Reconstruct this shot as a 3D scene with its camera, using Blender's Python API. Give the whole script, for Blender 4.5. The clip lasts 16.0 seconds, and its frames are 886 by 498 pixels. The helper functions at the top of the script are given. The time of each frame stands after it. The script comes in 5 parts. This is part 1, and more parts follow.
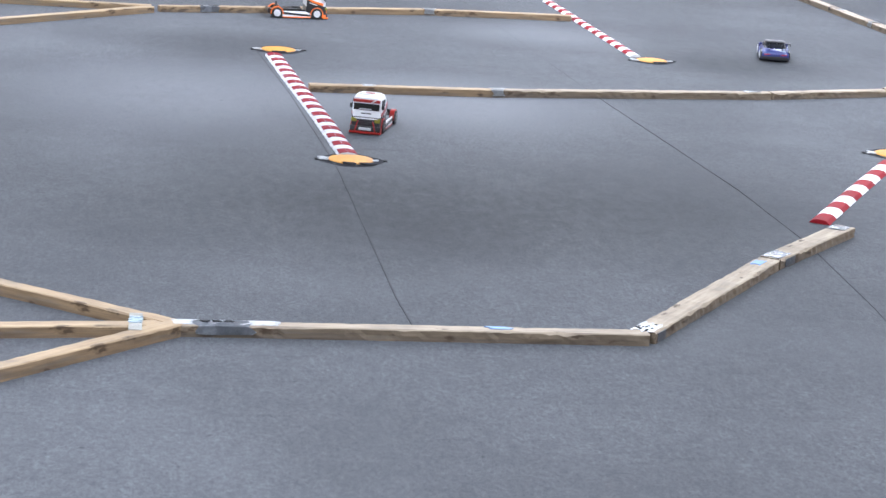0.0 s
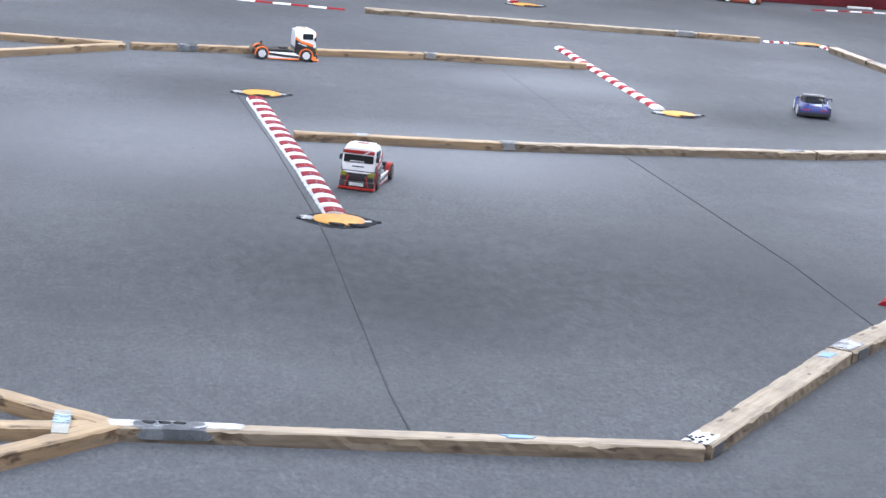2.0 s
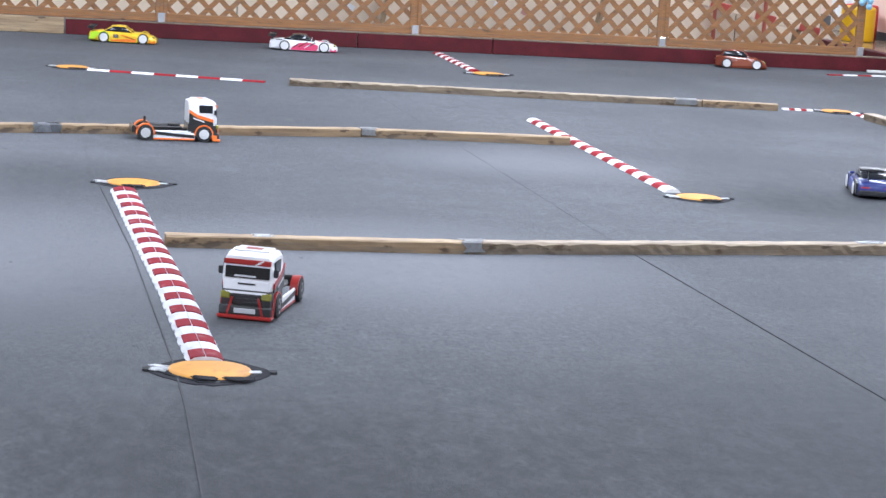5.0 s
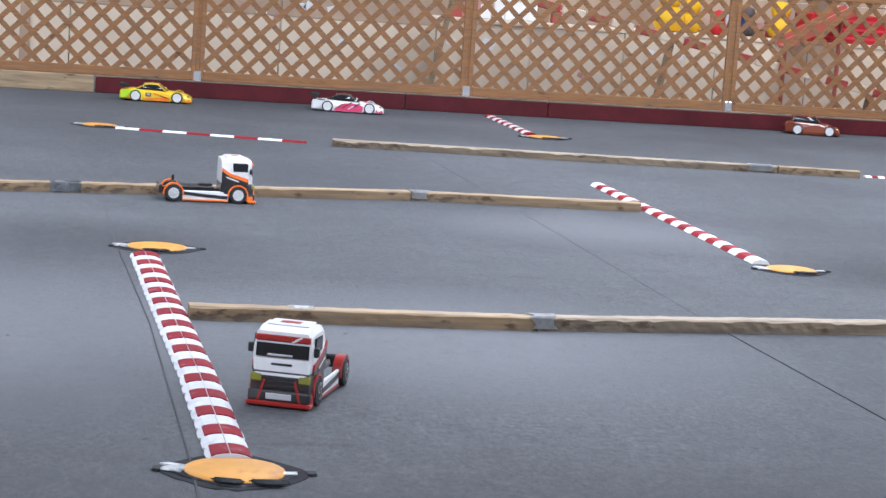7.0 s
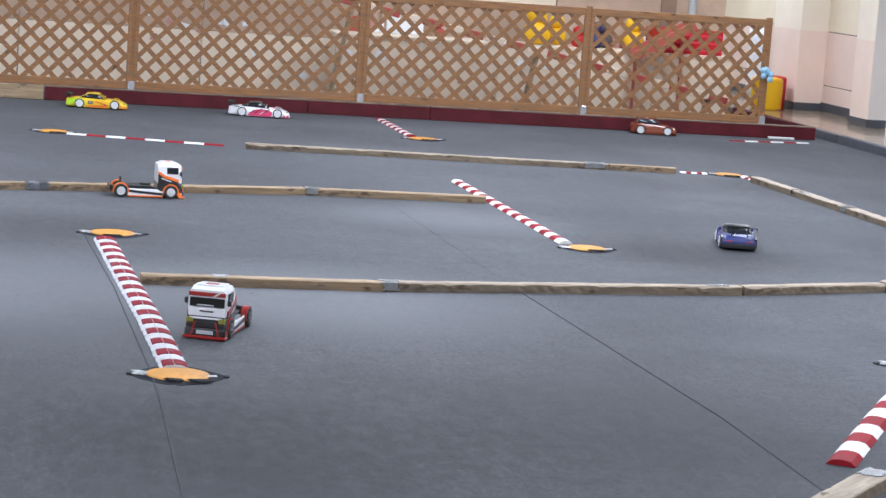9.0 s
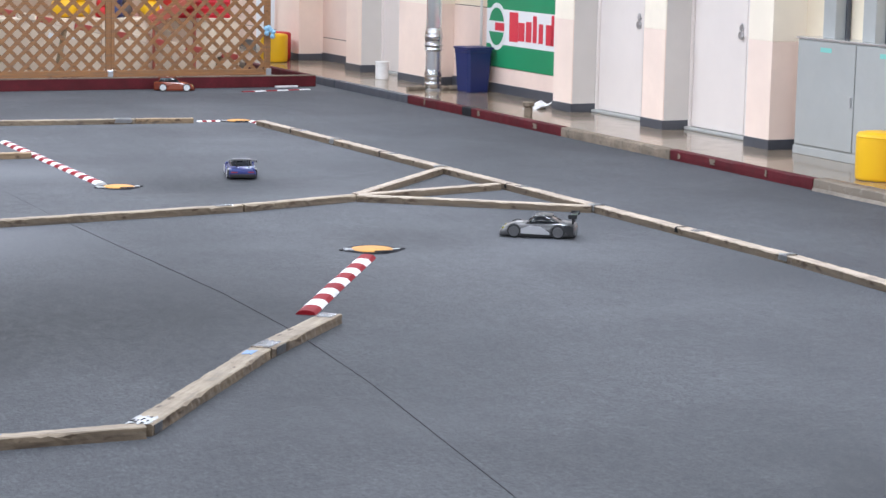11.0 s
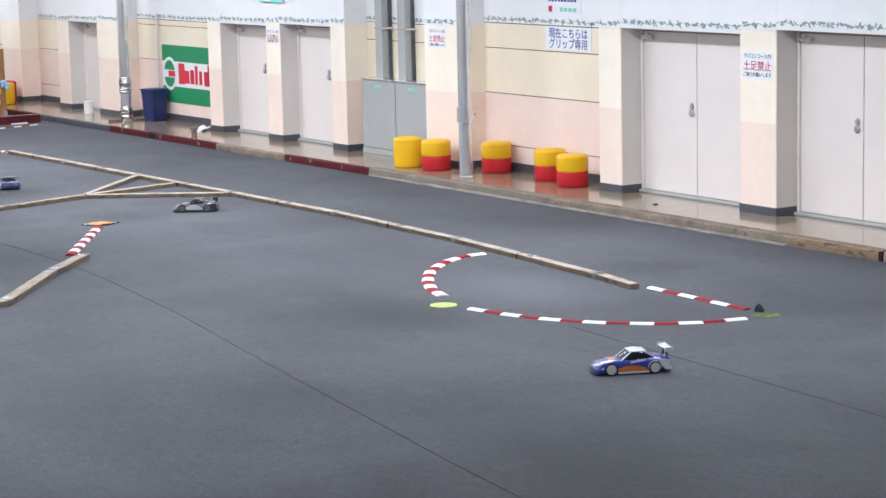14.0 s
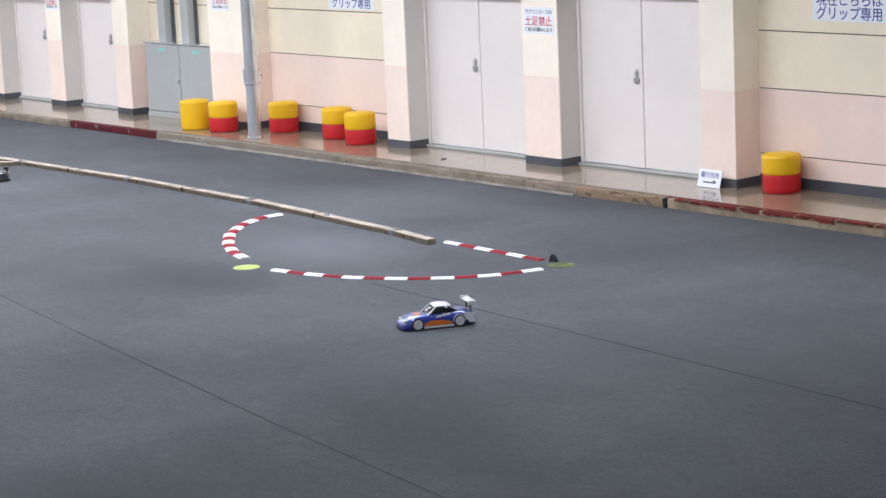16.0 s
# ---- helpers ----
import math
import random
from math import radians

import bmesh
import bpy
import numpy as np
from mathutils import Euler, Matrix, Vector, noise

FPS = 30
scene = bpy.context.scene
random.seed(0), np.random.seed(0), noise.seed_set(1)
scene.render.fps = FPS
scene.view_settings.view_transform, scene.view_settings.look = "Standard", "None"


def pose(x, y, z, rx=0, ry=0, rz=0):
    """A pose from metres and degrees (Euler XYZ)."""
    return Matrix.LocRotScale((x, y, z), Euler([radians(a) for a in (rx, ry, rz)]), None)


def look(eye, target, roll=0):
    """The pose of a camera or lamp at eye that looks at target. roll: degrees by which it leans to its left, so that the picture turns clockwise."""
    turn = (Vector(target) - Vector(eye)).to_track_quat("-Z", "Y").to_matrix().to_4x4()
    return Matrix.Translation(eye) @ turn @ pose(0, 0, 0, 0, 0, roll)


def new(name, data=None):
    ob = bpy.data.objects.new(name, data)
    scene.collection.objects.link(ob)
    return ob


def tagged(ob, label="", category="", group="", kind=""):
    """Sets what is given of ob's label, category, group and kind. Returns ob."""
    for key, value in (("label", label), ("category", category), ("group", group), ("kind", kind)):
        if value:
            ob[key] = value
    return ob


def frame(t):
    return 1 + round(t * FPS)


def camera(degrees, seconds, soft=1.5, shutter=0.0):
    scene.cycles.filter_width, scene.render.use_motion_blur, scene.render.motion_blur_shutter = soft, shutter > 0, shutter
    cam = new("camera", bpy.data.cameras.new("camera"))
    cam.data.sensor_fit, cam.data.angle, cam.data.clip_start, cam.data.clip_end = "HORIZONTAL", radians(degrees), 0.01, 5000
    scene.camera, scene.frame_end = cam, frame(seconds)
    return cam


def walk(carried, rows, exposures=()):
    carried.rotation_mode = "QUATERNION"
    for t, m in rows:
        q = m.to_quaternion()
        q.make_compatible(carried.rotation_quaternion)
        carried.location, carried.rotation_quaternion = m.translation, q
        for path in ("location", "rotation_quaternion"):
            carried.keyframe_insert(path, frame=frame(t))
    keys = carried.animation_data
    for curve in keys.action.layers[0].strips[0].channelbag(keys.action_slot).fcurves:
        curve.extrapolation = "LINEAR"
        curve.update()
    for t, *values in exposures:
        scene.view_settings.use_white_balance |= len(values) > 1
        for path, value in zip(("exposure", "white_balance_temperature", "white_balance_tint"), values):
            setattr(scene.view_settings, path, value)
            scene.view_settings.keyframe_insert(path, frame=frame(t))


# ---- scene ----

# ---- camera ----
cam = camera(23.32, 16.0, soft=1.5)
# seconds, x, y, z, yaw, pitch, roll
PATH = [
    (0.0, -0.880, -1.883, 2.789, -7.690, -13.952, 3.829),
    (0.5, -0.876, -1.321, 2.658, -7.556, -13.774, 4.613),
    (1.0, -0.808, -0.849, 2.592, -7.142, -13.817, 4.426),
    (1.5, -0.768, -0.410, 2.522, -6.971, -13.461, 4.798),
    (2.0, -0.690, 0.042, 2.425, -7.815, -12.454, 4.968),
    (2.5, -0.492, 0.741, 2.254, -8.389, -11.619, 4.125),
    (3.0, -0.338, 1.302, 2.196, -9.473, -11.453, 3.508),
    (3.5, -0.211, 1.871, 2.118, -10.501, -11.194, 3.192),
    (4.0, -0.132, 2.327, 2.052, -10.386, -10.654, 3.177),
    (4.5, -0.079, 3.352, 1.848, -9.602, -10.061, 3.503),
    (5.0, -0.017, 4.203, 1.727, -8.589, -9.748, 3.621),
    (5.2, -0.009, 4.513, 1.669, -8.109, -9.606, 3.655),
    (7.3, 0.075, 5.521, 1.496, -7.388, -7.751, 3.968),
    (7.5, 0.060, 5.245, 1.550, -7.750, -7.831, 4.205),
    (8.0, -0.055, 3.944, 1.775, -8.455, -7.946, 4.713),
    (8.2, -0.089, 3.398, 1.860, -8.706, -8.066, 4.512),
    (10.3, -0.435, -0.285, 2.239, -16.167, -8.641, 3.178),
    (10.5, -0.608, -0.759, 2.293, -18.305, -8.777, 2.673),
    (11.0, -0.848, -1.629, 2.330, -21.704, -8.827, 1.110),
    (11.5, -1.300, -2.905, 2.478, -24.350, -8.892, 0.070),
    (12.0, -2.026, -5.339, 2.818, -25.341, -9.122, -0.526),
    (12.5, -2.684, -7.016, 3.008, -26.608, -9.100, -0.850),
    (13.0, -3.432, -8.976, 3.214, -27.457, -8.963, -1.097),
    (13.5, -4.314, -10.747, 3.400, -28.586, -8.812, -0.741),
    (14.0, -5.114, -12.358, 3.638, -29.757, -8.817, -1.349),
    (14.5, -5.503, -12.809, 3.766, -31.583, -9.131, -1.849),
    (15.0, -5.475, -12.720, 3.777, -33.146, -9.499, -2.183),
    (15.5, -5.574, -12.681, 3.812, -34.883, -9.986, -2.491),
    (16.0, -5.590, -12.603, 3.817, -35.885, -10.362, -2.532),
]


def aimed(x, y, z, yaw, pitch, roll):
    a, p = radians(yaw), radians(pitch)
    way = Vector((-math.sin(a) * math.cos(p), math.cos(a) * math.cos(p), math.sin(p)))
    eye = Vector((x, y, z))
    return look(eye, eye + way, roll)


walk(cam, [(r[0], aimed(*r[1:])) for r in PATH], exposures=[
    (0.0, 0.37, 6200, 10), (2.0, 0.44, 6200, 10), (3.5, 0.50, 6200, 10), (4.5, 0.38, 6150, 10), (5.0, 0.33, 6150, 10), (7.5, 0.04, 6250, 10), (8.2, -0.03, 6250, 10),
    (10.5, 0.08, 6350, 10), (11.5, 0.0, 6350, 10), (13.5, 0.0, 6450, 10), (16.0, 0.0, 6450, 10)])

# ---- light: unseen lamps under the ceiling, placed and powered to set the tones, and a pale world ----
CEIL = 4.6
world = bpy.data.worlds.new("hall_world")
scene.world = world
world.use_nodes = True
world.node_tree.nodes["Background"].inputs[0].default_value = (0.85, 0.92, 1.0, 1)
world.node_tree.nodes["Background"].inputs[1].default_value = 0.35


def unseen_lamp(x, y, sx, sy, watts):
    data = bpy.data.lights.new("unseen_lamp", "AREA")
    data.shape, data.size, data.size_y, data.energy = "RECTANGLE", sx, sy, watts
    data.color = (0.895, 0.95, 1.06)
    ob = new("unseen_lamp", data)
    ob.matrix_world = pose(x, y, CEIL - 0.12)
    return ob


# added lamps: positions and watts chosen to brighten each area, none is in view
LAMPS = [(6.5, 1.0, 268), (6.4, 7.0, 325), (6.3, 13.0, 310), (6.3, 19.0, 222), (6.6, 25.0, 198), (7.0, 32.0, 250),
         (-3.5, 22.0, 300), (2.6, 21.0, 250), (-3.0, 27.2, 165), (3.0, 27.2, 62), (-4.0, 15.0, 350), (1.6, 15.5, 250),
         (-5.0, 8.0, 270), (-2.0, 4.5, 290), (-6.5, -1.0, 225), (1.0, 6.5, 110), (-1.5, -6.5, 285), (-7.0, -14.0, 150)]
for lx, ly, watts in LAMPS:
    unseen_lamp(lx, ly, 0.6, 4.0, watts)


# ---- materials ----
def node_material(name, rough=0.6, metal=0.0, spec=0.5):
    m = bpy.data.materials.new(name)
    m.use_nodes = True
    b = m.node_tree.nodes["Principled BSDF"]
    b.inputs["Roughness"].default_value = rough
    b.inputs["Metallic"].default_value = metal
    b.inputs["Specular IOR Level"].default_value = spec
    return m, m.node_tree, b


def add(nt, kind, **props):
    n = nt.nodes.new(kind)
    for k, val in props.items():
        n.inputs[k].default_value = val
    return n


def coords(nt, scale=(1, 1, 1), world_space=False):
    tc = nt.nodes.new("ShaderNodeTexCoord")
    mp = nt.nodes.new("ShaderNodeMapping")
    mp.inputs["Scale"].default_value = scale
    nt.links.new(tc.outputs["Object"], mp.inputs["Vector"])
    return mp.outputs[0]


def ramp(nt, fac, stops):
    r = nt.nodes.new("ShaderNodeValToRGB")
    e = r.color_ramp.elements
    while len(e) < len(stops):
        e.new(0.5)
    for el, (pos, col) in zip(e, stops):
        el.position, el.color = pos, (*col, 1)
    nt.links.new(fac, r.inputs[0])
    return r.outputs[0]


def mixed(nt, fac, a, b, mode="MIX"):
    mx = nt.nodes.new("ShaderNodeMix")
    mx.data_type, mx.blend_type = "RGBA", mode
    for sock, val in ((mx.inputs[0], fac), (mx.inputs[6], a), (mx.inputs[7], b)):
        if hasattr(val, "is_linked"):
            nt.links.new(val, sock)
        elif isinstance(val, (int, float)):
            sock.default_value = val
        else:
            sock.default_value = (*val, 1)
    return mx.outputs[2]


def noise_of(nt, vec, scale, detail=4.0, rough=0.55):
    n = add(nt, "ShaderNodeTexNoise", Scale=scale, Detail=detail, Roughness=rough)
    nt.links.new(vec, n.inputs["Vector"])
    return n.outputs["Fac"]


def bumped(nt, b, height, strength, distance=0.01):
    bp = add(nt, "ShaderNodeBump", Strength=strength, Distance=distance)
    nt.links.new(height, bp.inputs["Height"])
    nt.links.new(bp.outputs[0], b.inputs["Normal"])


def plain(name, col, rough=0.5, metal=0.0, vary=0.12, scale=14.0, bump=0.0, spec=0.5, stain=None, coat=0.0):
    """A surface of one colour with fine grain and broad wear."""
    m, nt, b = node_material(name, rough, metal, spec)
    vec = coords(nt)
    big, fine = noise_of(nt, vec, scale * 0.18, 3), noise_of(nt, vec, scale, 6, 0.65)
    dark = tuple(c * (1 - vary) for c in col)
    light = tuple(min(1, c * (1 + vary * 0.6)) for c in col)
    c1 = ramp(nt, big, [(0.3, dark), (0.7, light)])
    c2 = mixed(nt, ramp(nt, fine, [(0.45, (0, 0, 0)), (0.62, (0.35, 0.35, 0.35))]), c1, dark)
    if stain:
        spot = ramp(nt, noise_of(nt, vec, scale * 0.5, 8, 0.7), [(0.56, (0, 0, 0)), (0.68, (1, 1, 1))])
        c2 = mixed(nt, spot, c2, stain)
    nt.links.new(c2, b.inputs["Base Color"])
    rr = add(nt, "ShaderNodeMapRange")
    rr.inputs["To Min"].default_value, rr.inputs["To Max"].default_value = max(0.03, rough - 0.1), min(1, rough + 0.1)
    nt.links.new(big, rr.inputs[0])
    nt.links.new(rr.outputs[0], b.inputs["Roughness"])
    b.inputs["Coat Weight"].default_value = coat
    if bump:
        bumped(nt, b, fine, bump)
    return m


def carpet():
    m, nt, b = node_material("track_carpet", 0.8, 0, 0.22)
    vec = coords(nt)
    fine = noise_of(nt, coords(nt, (46, 26, 46)), 1.0, 6, 0.85)
    mid = noise_of(nt, coords(nt, (13, 6.5, 9)), 1.0, 7, 0.75)
    big = noise_of(nt, coords(nt, (0.55, 0.30, 1)), 1.0, 5, 0.55)
    base = ramp(nt, fine, [(0.35, (0.046, 0.048, 0.054)), (0.65, (0.147, 0.153, 0.167))])
    base = mixed(nt, ramp(nt, mid, [(0.40, (0, 0, 0)), (0.70, (0.75, 0.75, 0.75))]), base, (0.058, 0.061, 0.069))
    base = mixed(nt, ramp(nt, big, [(0.40, (0, 0, 0)), (0.64, (0.55, 0.55, 0.55))]), base, (0.058, 0.060, 0.067))
    # broad bands at random, darker and lighter
    band = noise_of(nt, coords(nt, (0.30, 0.50, 1)), 1.0, 3, 0.5)
    base = mixed(nt, ramp(nt, band, [(0.47, (0, 0, 0)), (0.66, (0.34, 0.34, 0.34))]), base, (0.054, 0.056, 0.063))
    base = mixed(nt, ramp(nt, band, [(0.32, (0.25, 0.25, 0.25)), (0.46, (0, 0, 0))]), base, (0.15, 0.155, 0.168))
    # rubber laid down by the wheels, in long smears
    skid = noise_of(nt, coords(nt, (1.3, 11.0, 1)), 1.0, 6, 0.7)
    base = mixed(nt, ramp(nt, skid, [(0.60, (0, 0, 0)), (0.78, (0.6, 0.6, 0.6))]), base, (0.026, 0.027, 0.030))
    # pale dust in thin patches
    dust = noise_of(nt, coords(nt, (3.0, 1.7, 1)), 1.0, 8, 0.72)
    base = mixed(nt, ramp(nt, dust, [(0.56, (0, 0, 0)), (0.74, (0.22, 0.22, 0.22))]), base, (0.17, 0.175, 0.19))
    # shade and pools of light painted into the pile as soft spots, with rubber where the cars turn and some dust
    # both tones below carry shade or light in the colour, beside real wear and dust
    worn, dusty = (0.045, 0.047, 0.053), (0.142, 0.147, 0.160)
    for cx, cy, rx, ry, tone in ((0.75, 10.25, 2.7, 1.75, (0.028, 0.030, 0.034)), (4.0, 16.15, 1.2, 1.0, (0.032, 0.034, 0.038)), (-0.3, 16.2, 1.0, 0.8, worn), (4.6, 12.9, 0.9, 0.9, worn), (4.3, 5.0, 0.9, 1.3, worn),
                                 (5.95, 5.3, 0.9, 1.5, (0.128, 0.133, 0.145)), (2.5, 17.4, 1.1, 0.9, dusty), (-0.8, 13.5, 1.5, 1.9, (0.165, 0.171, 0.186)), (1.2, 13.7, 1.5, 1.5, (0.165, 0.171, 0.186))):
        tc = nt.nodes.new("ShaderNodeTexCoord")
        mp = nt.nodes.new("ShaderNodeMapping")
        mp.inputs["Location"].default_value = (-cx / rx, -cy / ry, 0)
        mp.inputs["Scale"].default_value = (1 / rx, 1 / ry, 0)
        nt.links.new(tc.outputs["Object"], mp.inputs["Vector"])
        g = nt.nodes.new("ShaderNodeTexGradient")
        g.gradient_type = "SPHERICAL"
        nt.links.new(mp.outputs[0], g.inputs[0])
        pool_mask = nt.nodes.new("ShaderNodeMath")
        pool_mask.operation = "MULTIPLY"
        nt.links.new(ramp(nt, g.outputs[1], [(0.0, (0, 0, 0)), (0.75, (1, 1, 1))]), pool_mask.inputs[0])
        nt.links.new(ramp(nt, mid, [(0.2, (0.35, 0.35, 0.35)), (0.6, (0.8, 0.8, 0.8))]), pool_mask.inputs[1])
        base = mixed(nt, pool_mask.outputs[0], base, tone)
    # small crumbs of rubber
    crumb = noise_of(nt, coords(nt, (17, 11, 1)), 1.0, 2, 0.5)
    base = mixed(nt, ramp(nt, crumb, [(0.745, (0, 0, 0)), (0.775, (0.6, 0.6, 0.6))]), base, (0.022, 0.022, 0.024))
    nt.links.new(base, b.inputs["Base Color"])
    rr = add(nt, "ShaderNodeMapRange")
    rr.inputs["To Min"].default_value, rr.inputs["To Max"].default_value = 0.62, 0.88
    nt.links.new(big, rr.inputs[0])
    nt.links.new(rr.outputs[0], b.inputs["Roughness"])
    bumped(nt, b, fine, 0.8, 0.008)
    return m


def wood(name, light=(0.52, 0.37, 0.21), dark=(0.33, 0.21, 0.11), grey=0.0, scale=1.0, knots=0.64):
    m, nt, b = node_material(name, 0.62, 0, 0.35)
    vec = coords(nt, (1.5 * scale, 22 * scale, 22 * scale))
    info = nt.nodes.new("ShaderNodeObjectInfo")
    shift = nt.nodes.new("ShaderNodeVectorMath")
    shift.operation = "ADD"
    nt.links.new(vec, shift.inputs[0])
    mul = add(nt, "ShaderNodeMath")
    mul.operation = "MULTIPLY"
    mul.inputs[1].default_value = 37.0
    nt.links.new(info.outputs["Random"], mul.inputs[0])
    nt.links.new(mul.outputs[0], shift.inputs[1])
    v2 = shift.outputs[0]
    grain = noise_of(nt, v2, 1.6, 7, 0.7)
    col = ramp(nt, grain, [(0.32, dark), (0.62, light)])
    obv = coords(nt, (6.5, 15, 15))
    knot = noise_of(nt, obv, 1.0, 4, 0.55)
    col = mixed(nt, ramp(nt, knot, [(knots, (0, 0, 0)), (knots + 0.07, (0.85, 0.85, 0.85))]), col, (0.06, 0.035, 0.02))
    soil = noise_of(nt, coords(nt, (2.2, 3.0, 40)), 1.0, 5, 0.65)
    col = mixed(nt, ramp(nt, soil, [(0.48, (0, 0, 0)), (0.70, (0.55, 0.55, 0.55))]), col, (0.12, 0.095, 0.075))
    dirt = noise_of(nt, coords(nt, (3, 14, 30)), 1.0, 6, 0.7)
    col = mixed(nt, ramp(nt, dirt, [(0.50, (0, 0, 0)), (0.72, (0.5 + grey, 0.5 + grey, 0.5 + grey))]), col, (0.17, 0.145, 0.12))
    nt.links.new(col, b.inputs["Base Color"])
    bumped(nt, b, grain, 0.35, 0.004)
    return m


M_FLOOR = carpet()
M_WOOD = wood("pine_beam", (0.43, 0.315, 0.19), (0.27, 0.18, 0.105), 0.1)
M_WOOD_GREY = wood("weathered_pine", (0.41, 0.335, 0.245), (0.24, 0.185, 0.135), 0.25)
M_WOOD_PALE = wood("bleached_pine", (0.52, 0.43, 0.34), (0.31, 0.25, 0.195), 0.2)
M_LATTICE = wood("lattice_cedar", (0.36, 0.172, 0.069), (0.215, 0.096, 0.037), 0.0, 2.0)
M_PLANK = wood("kerb_plank", (0.33, 0.215, 0.12), (0.15, 0.10, 0.062), 0.35, 1.0, 0.58)
# beam sides: shade put into darker copies of the pine, with more knots
M_WOOD_SHADE = wood("pine_shaded_side", (0.30, 0.205, 0.118), (0.17, 0.112, 0.065), 0.3, 1.0, 0.575)
M_GREY_SHADE = wood("weathered_shaded_side", (0.235, 0.18, 0.122), (0.12, 0.09, 0.065), 0.3, 1.0, 0.58)
M_REDWOOD = plain("maroon_paint", (0.100, 0.011, 0.016), 0.6, spec=0.25, vary=0.3, scale=20, bump=0.2, stain=(0.07, 0.014, 0.016))
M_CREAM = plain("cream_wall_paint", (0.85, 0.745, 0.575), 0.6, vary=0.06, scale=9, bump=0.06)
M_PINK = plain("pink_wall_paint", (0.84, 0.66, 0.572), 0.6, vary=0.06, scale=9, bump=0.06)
# pillars: lighter copies of the bays' cream and pink
M_PILLAR = plain("pillar_lighter_cream", (0.92, 0.825, 0.69), 0.6, vary=0.06, scale=9, bump=0.06)
M_PILLARP = plain("pillar_lighter_pink", (0.885, 0.715, 0.615), 0.6, vary=0.06, scale=9, bump=0.06)
M_WHITE = plain("white_wall_paint", (0.84, 0.84, 0.84), 0.6, vary=0.04, scale=9)
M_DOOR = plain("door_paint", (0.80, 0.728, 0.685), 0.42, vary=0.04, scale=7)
# jambs and recess backs: greyer than the door leaves
M_JAMB = plain("jamb_grey", (0.66, 0.62, 0.58), 0.5, vary=0.05, scale=7)
M_BASE = plain("skirting_vinyl", (0.075, 0.080, 0.095), 0.45, vary=0.2)
M_GROOVE = plain("panel_joint", (0.16, 0.12, 0.10), 0.8)
M_SIDEWALK = plain("polished_terrazzo", (0.29, 0.222, 0.155), 0.16, vary=0.15, scale=40, spec=0.6, coat=0.25)
M_CONCRETE = plain("chipped_concrete", (0.235, 0.185, 0.138), 0.8, vary=0.4, scale=22, bump=0.5, stain=(0.07, 0.06, 0.05))
M_WORNRED = plain("worn_kerb_red", (0.225, 0.011, 0.021), 0.7, vary=0.3, scale=30, spec=0.12, bump=0.2, stain=(0.26, 0.08, 0.09))
# duller white, used only on the strip with doubled blocks
M_DULLWHITE = plain("dull_kerb_white", (0.56, 0.565, 0.60), 0.6, vary=0.2, scale=34, spec=0.25, stain=(0.38, 0.375, 0.38))
M_RED = plain("kerb_red_paint", (0.27, 0.011, 0.019), 0.65, vary=0.25, scale=30, spec=0.16, bump=0.15, stain=(0.15, 0.02, 0.026))
M_KWHITE = plain("kerb_white_paint", (0.80, 0.79, 0.78), 0.5, vary=0.14, scale=34, spec=0.3, stain=(0.60, 0.58, 0.56))
M_ORANGE = plain("orange_rubber", (0.60, 0.275, 0.045), 0.55, vary=0.25, scale=24, spec=0.3, bump=0.15, stain=(0.42, 0.18, 0.05))
M_LIME = plain("lime_paint", (0.50, 0.56, 0.13), 0.5, vary=0.3, scale=60, stain=(0.22, 0.26, 0.09))
M_LIMEDARK = plain("scuffed_lime_paint", (0.10, 0.125, 0.045), 0.65, vary=0.7, scale=30, spec=0.2, stain=(0.40, 0.46, 0.12))
M_GREYTAPE = plain("silver_tape", (0.36, 0.365, 0.375), 0.4, 0.1, vary=0.35, scale=40, bump=0.4)
M_RINGTAPE = plain("scuffed_tape", (0.040, 0.040, 0.045), 0.85, 0.0, vary=0.4, scale=60, bump=0.3, spec=0.03, stain=(0.055, 0.055, 0.06))
M_DARKTAPE = plain("black_tape", (0.016, 0.017, 0.02), 0.65, vary=0.3, scale=40, spec=0.2)
M_WHITETAPE = plain("clear_tape", (0.66, 0.68, 0.70), 0.2, vary=0.3, scale=55, bump=0.3, stain=(0.16, 0.16, 0.16))
M_FILM = plain("clear_film_tape", (0.42, 0.41, 0.38), 0.15, vary=0.3, scale=50, bump=0.3)
M_CLEARGREY = plain("scuffed_film", (0.26, 0.275, 0.30), 0.25, 0.2, vary=0.5, scale=40, bump=0.5)
M_BLUETAPE = plain("blue_tape", (0.17, 0.31, 0.56), 0.5)
M_FILMGREY = plain("scuffed_grey_film", (0.036, 0.036, 0.040), 0.8, vary=0.6, scale=45, bump=0.4, spec=0.04, stain=(0.11, 0.11, 0.115))
M_SIDETAPE = plain("side_tape", (0.055, 0.058, 0.065), 0.35, vary=0.6, scale=50, bump=0.3, stain=(0.20, 0.21, 0.22))
M_BLUEPRINT = plain("faded_blue_print", (0.36, 0.47, 0.55), 0.3, vary=0.4, scale=60, stain=(0.62, 0.64, 0.64))
M_SEAMFAINT = plain("faint_carpet_joint", (0.074, 0.076, 0.083), 0.9, vary=0.4, scale=8)
M_SEAM = plain("carpet_joint", (0.050, 0.051, 0.057), 0.9, vary=0.4, scale=8)
M_CABINET = plain("cabinet_steel", (0.40, 0.41, 0.40), 0.42, vary=0.06)
M_STEEL = plain("galvanised_steel", (0.80, 0.82, 0.85), 0.17, 0.72, vary=0.14, scale=9, bump=0.06, spec=0.8)
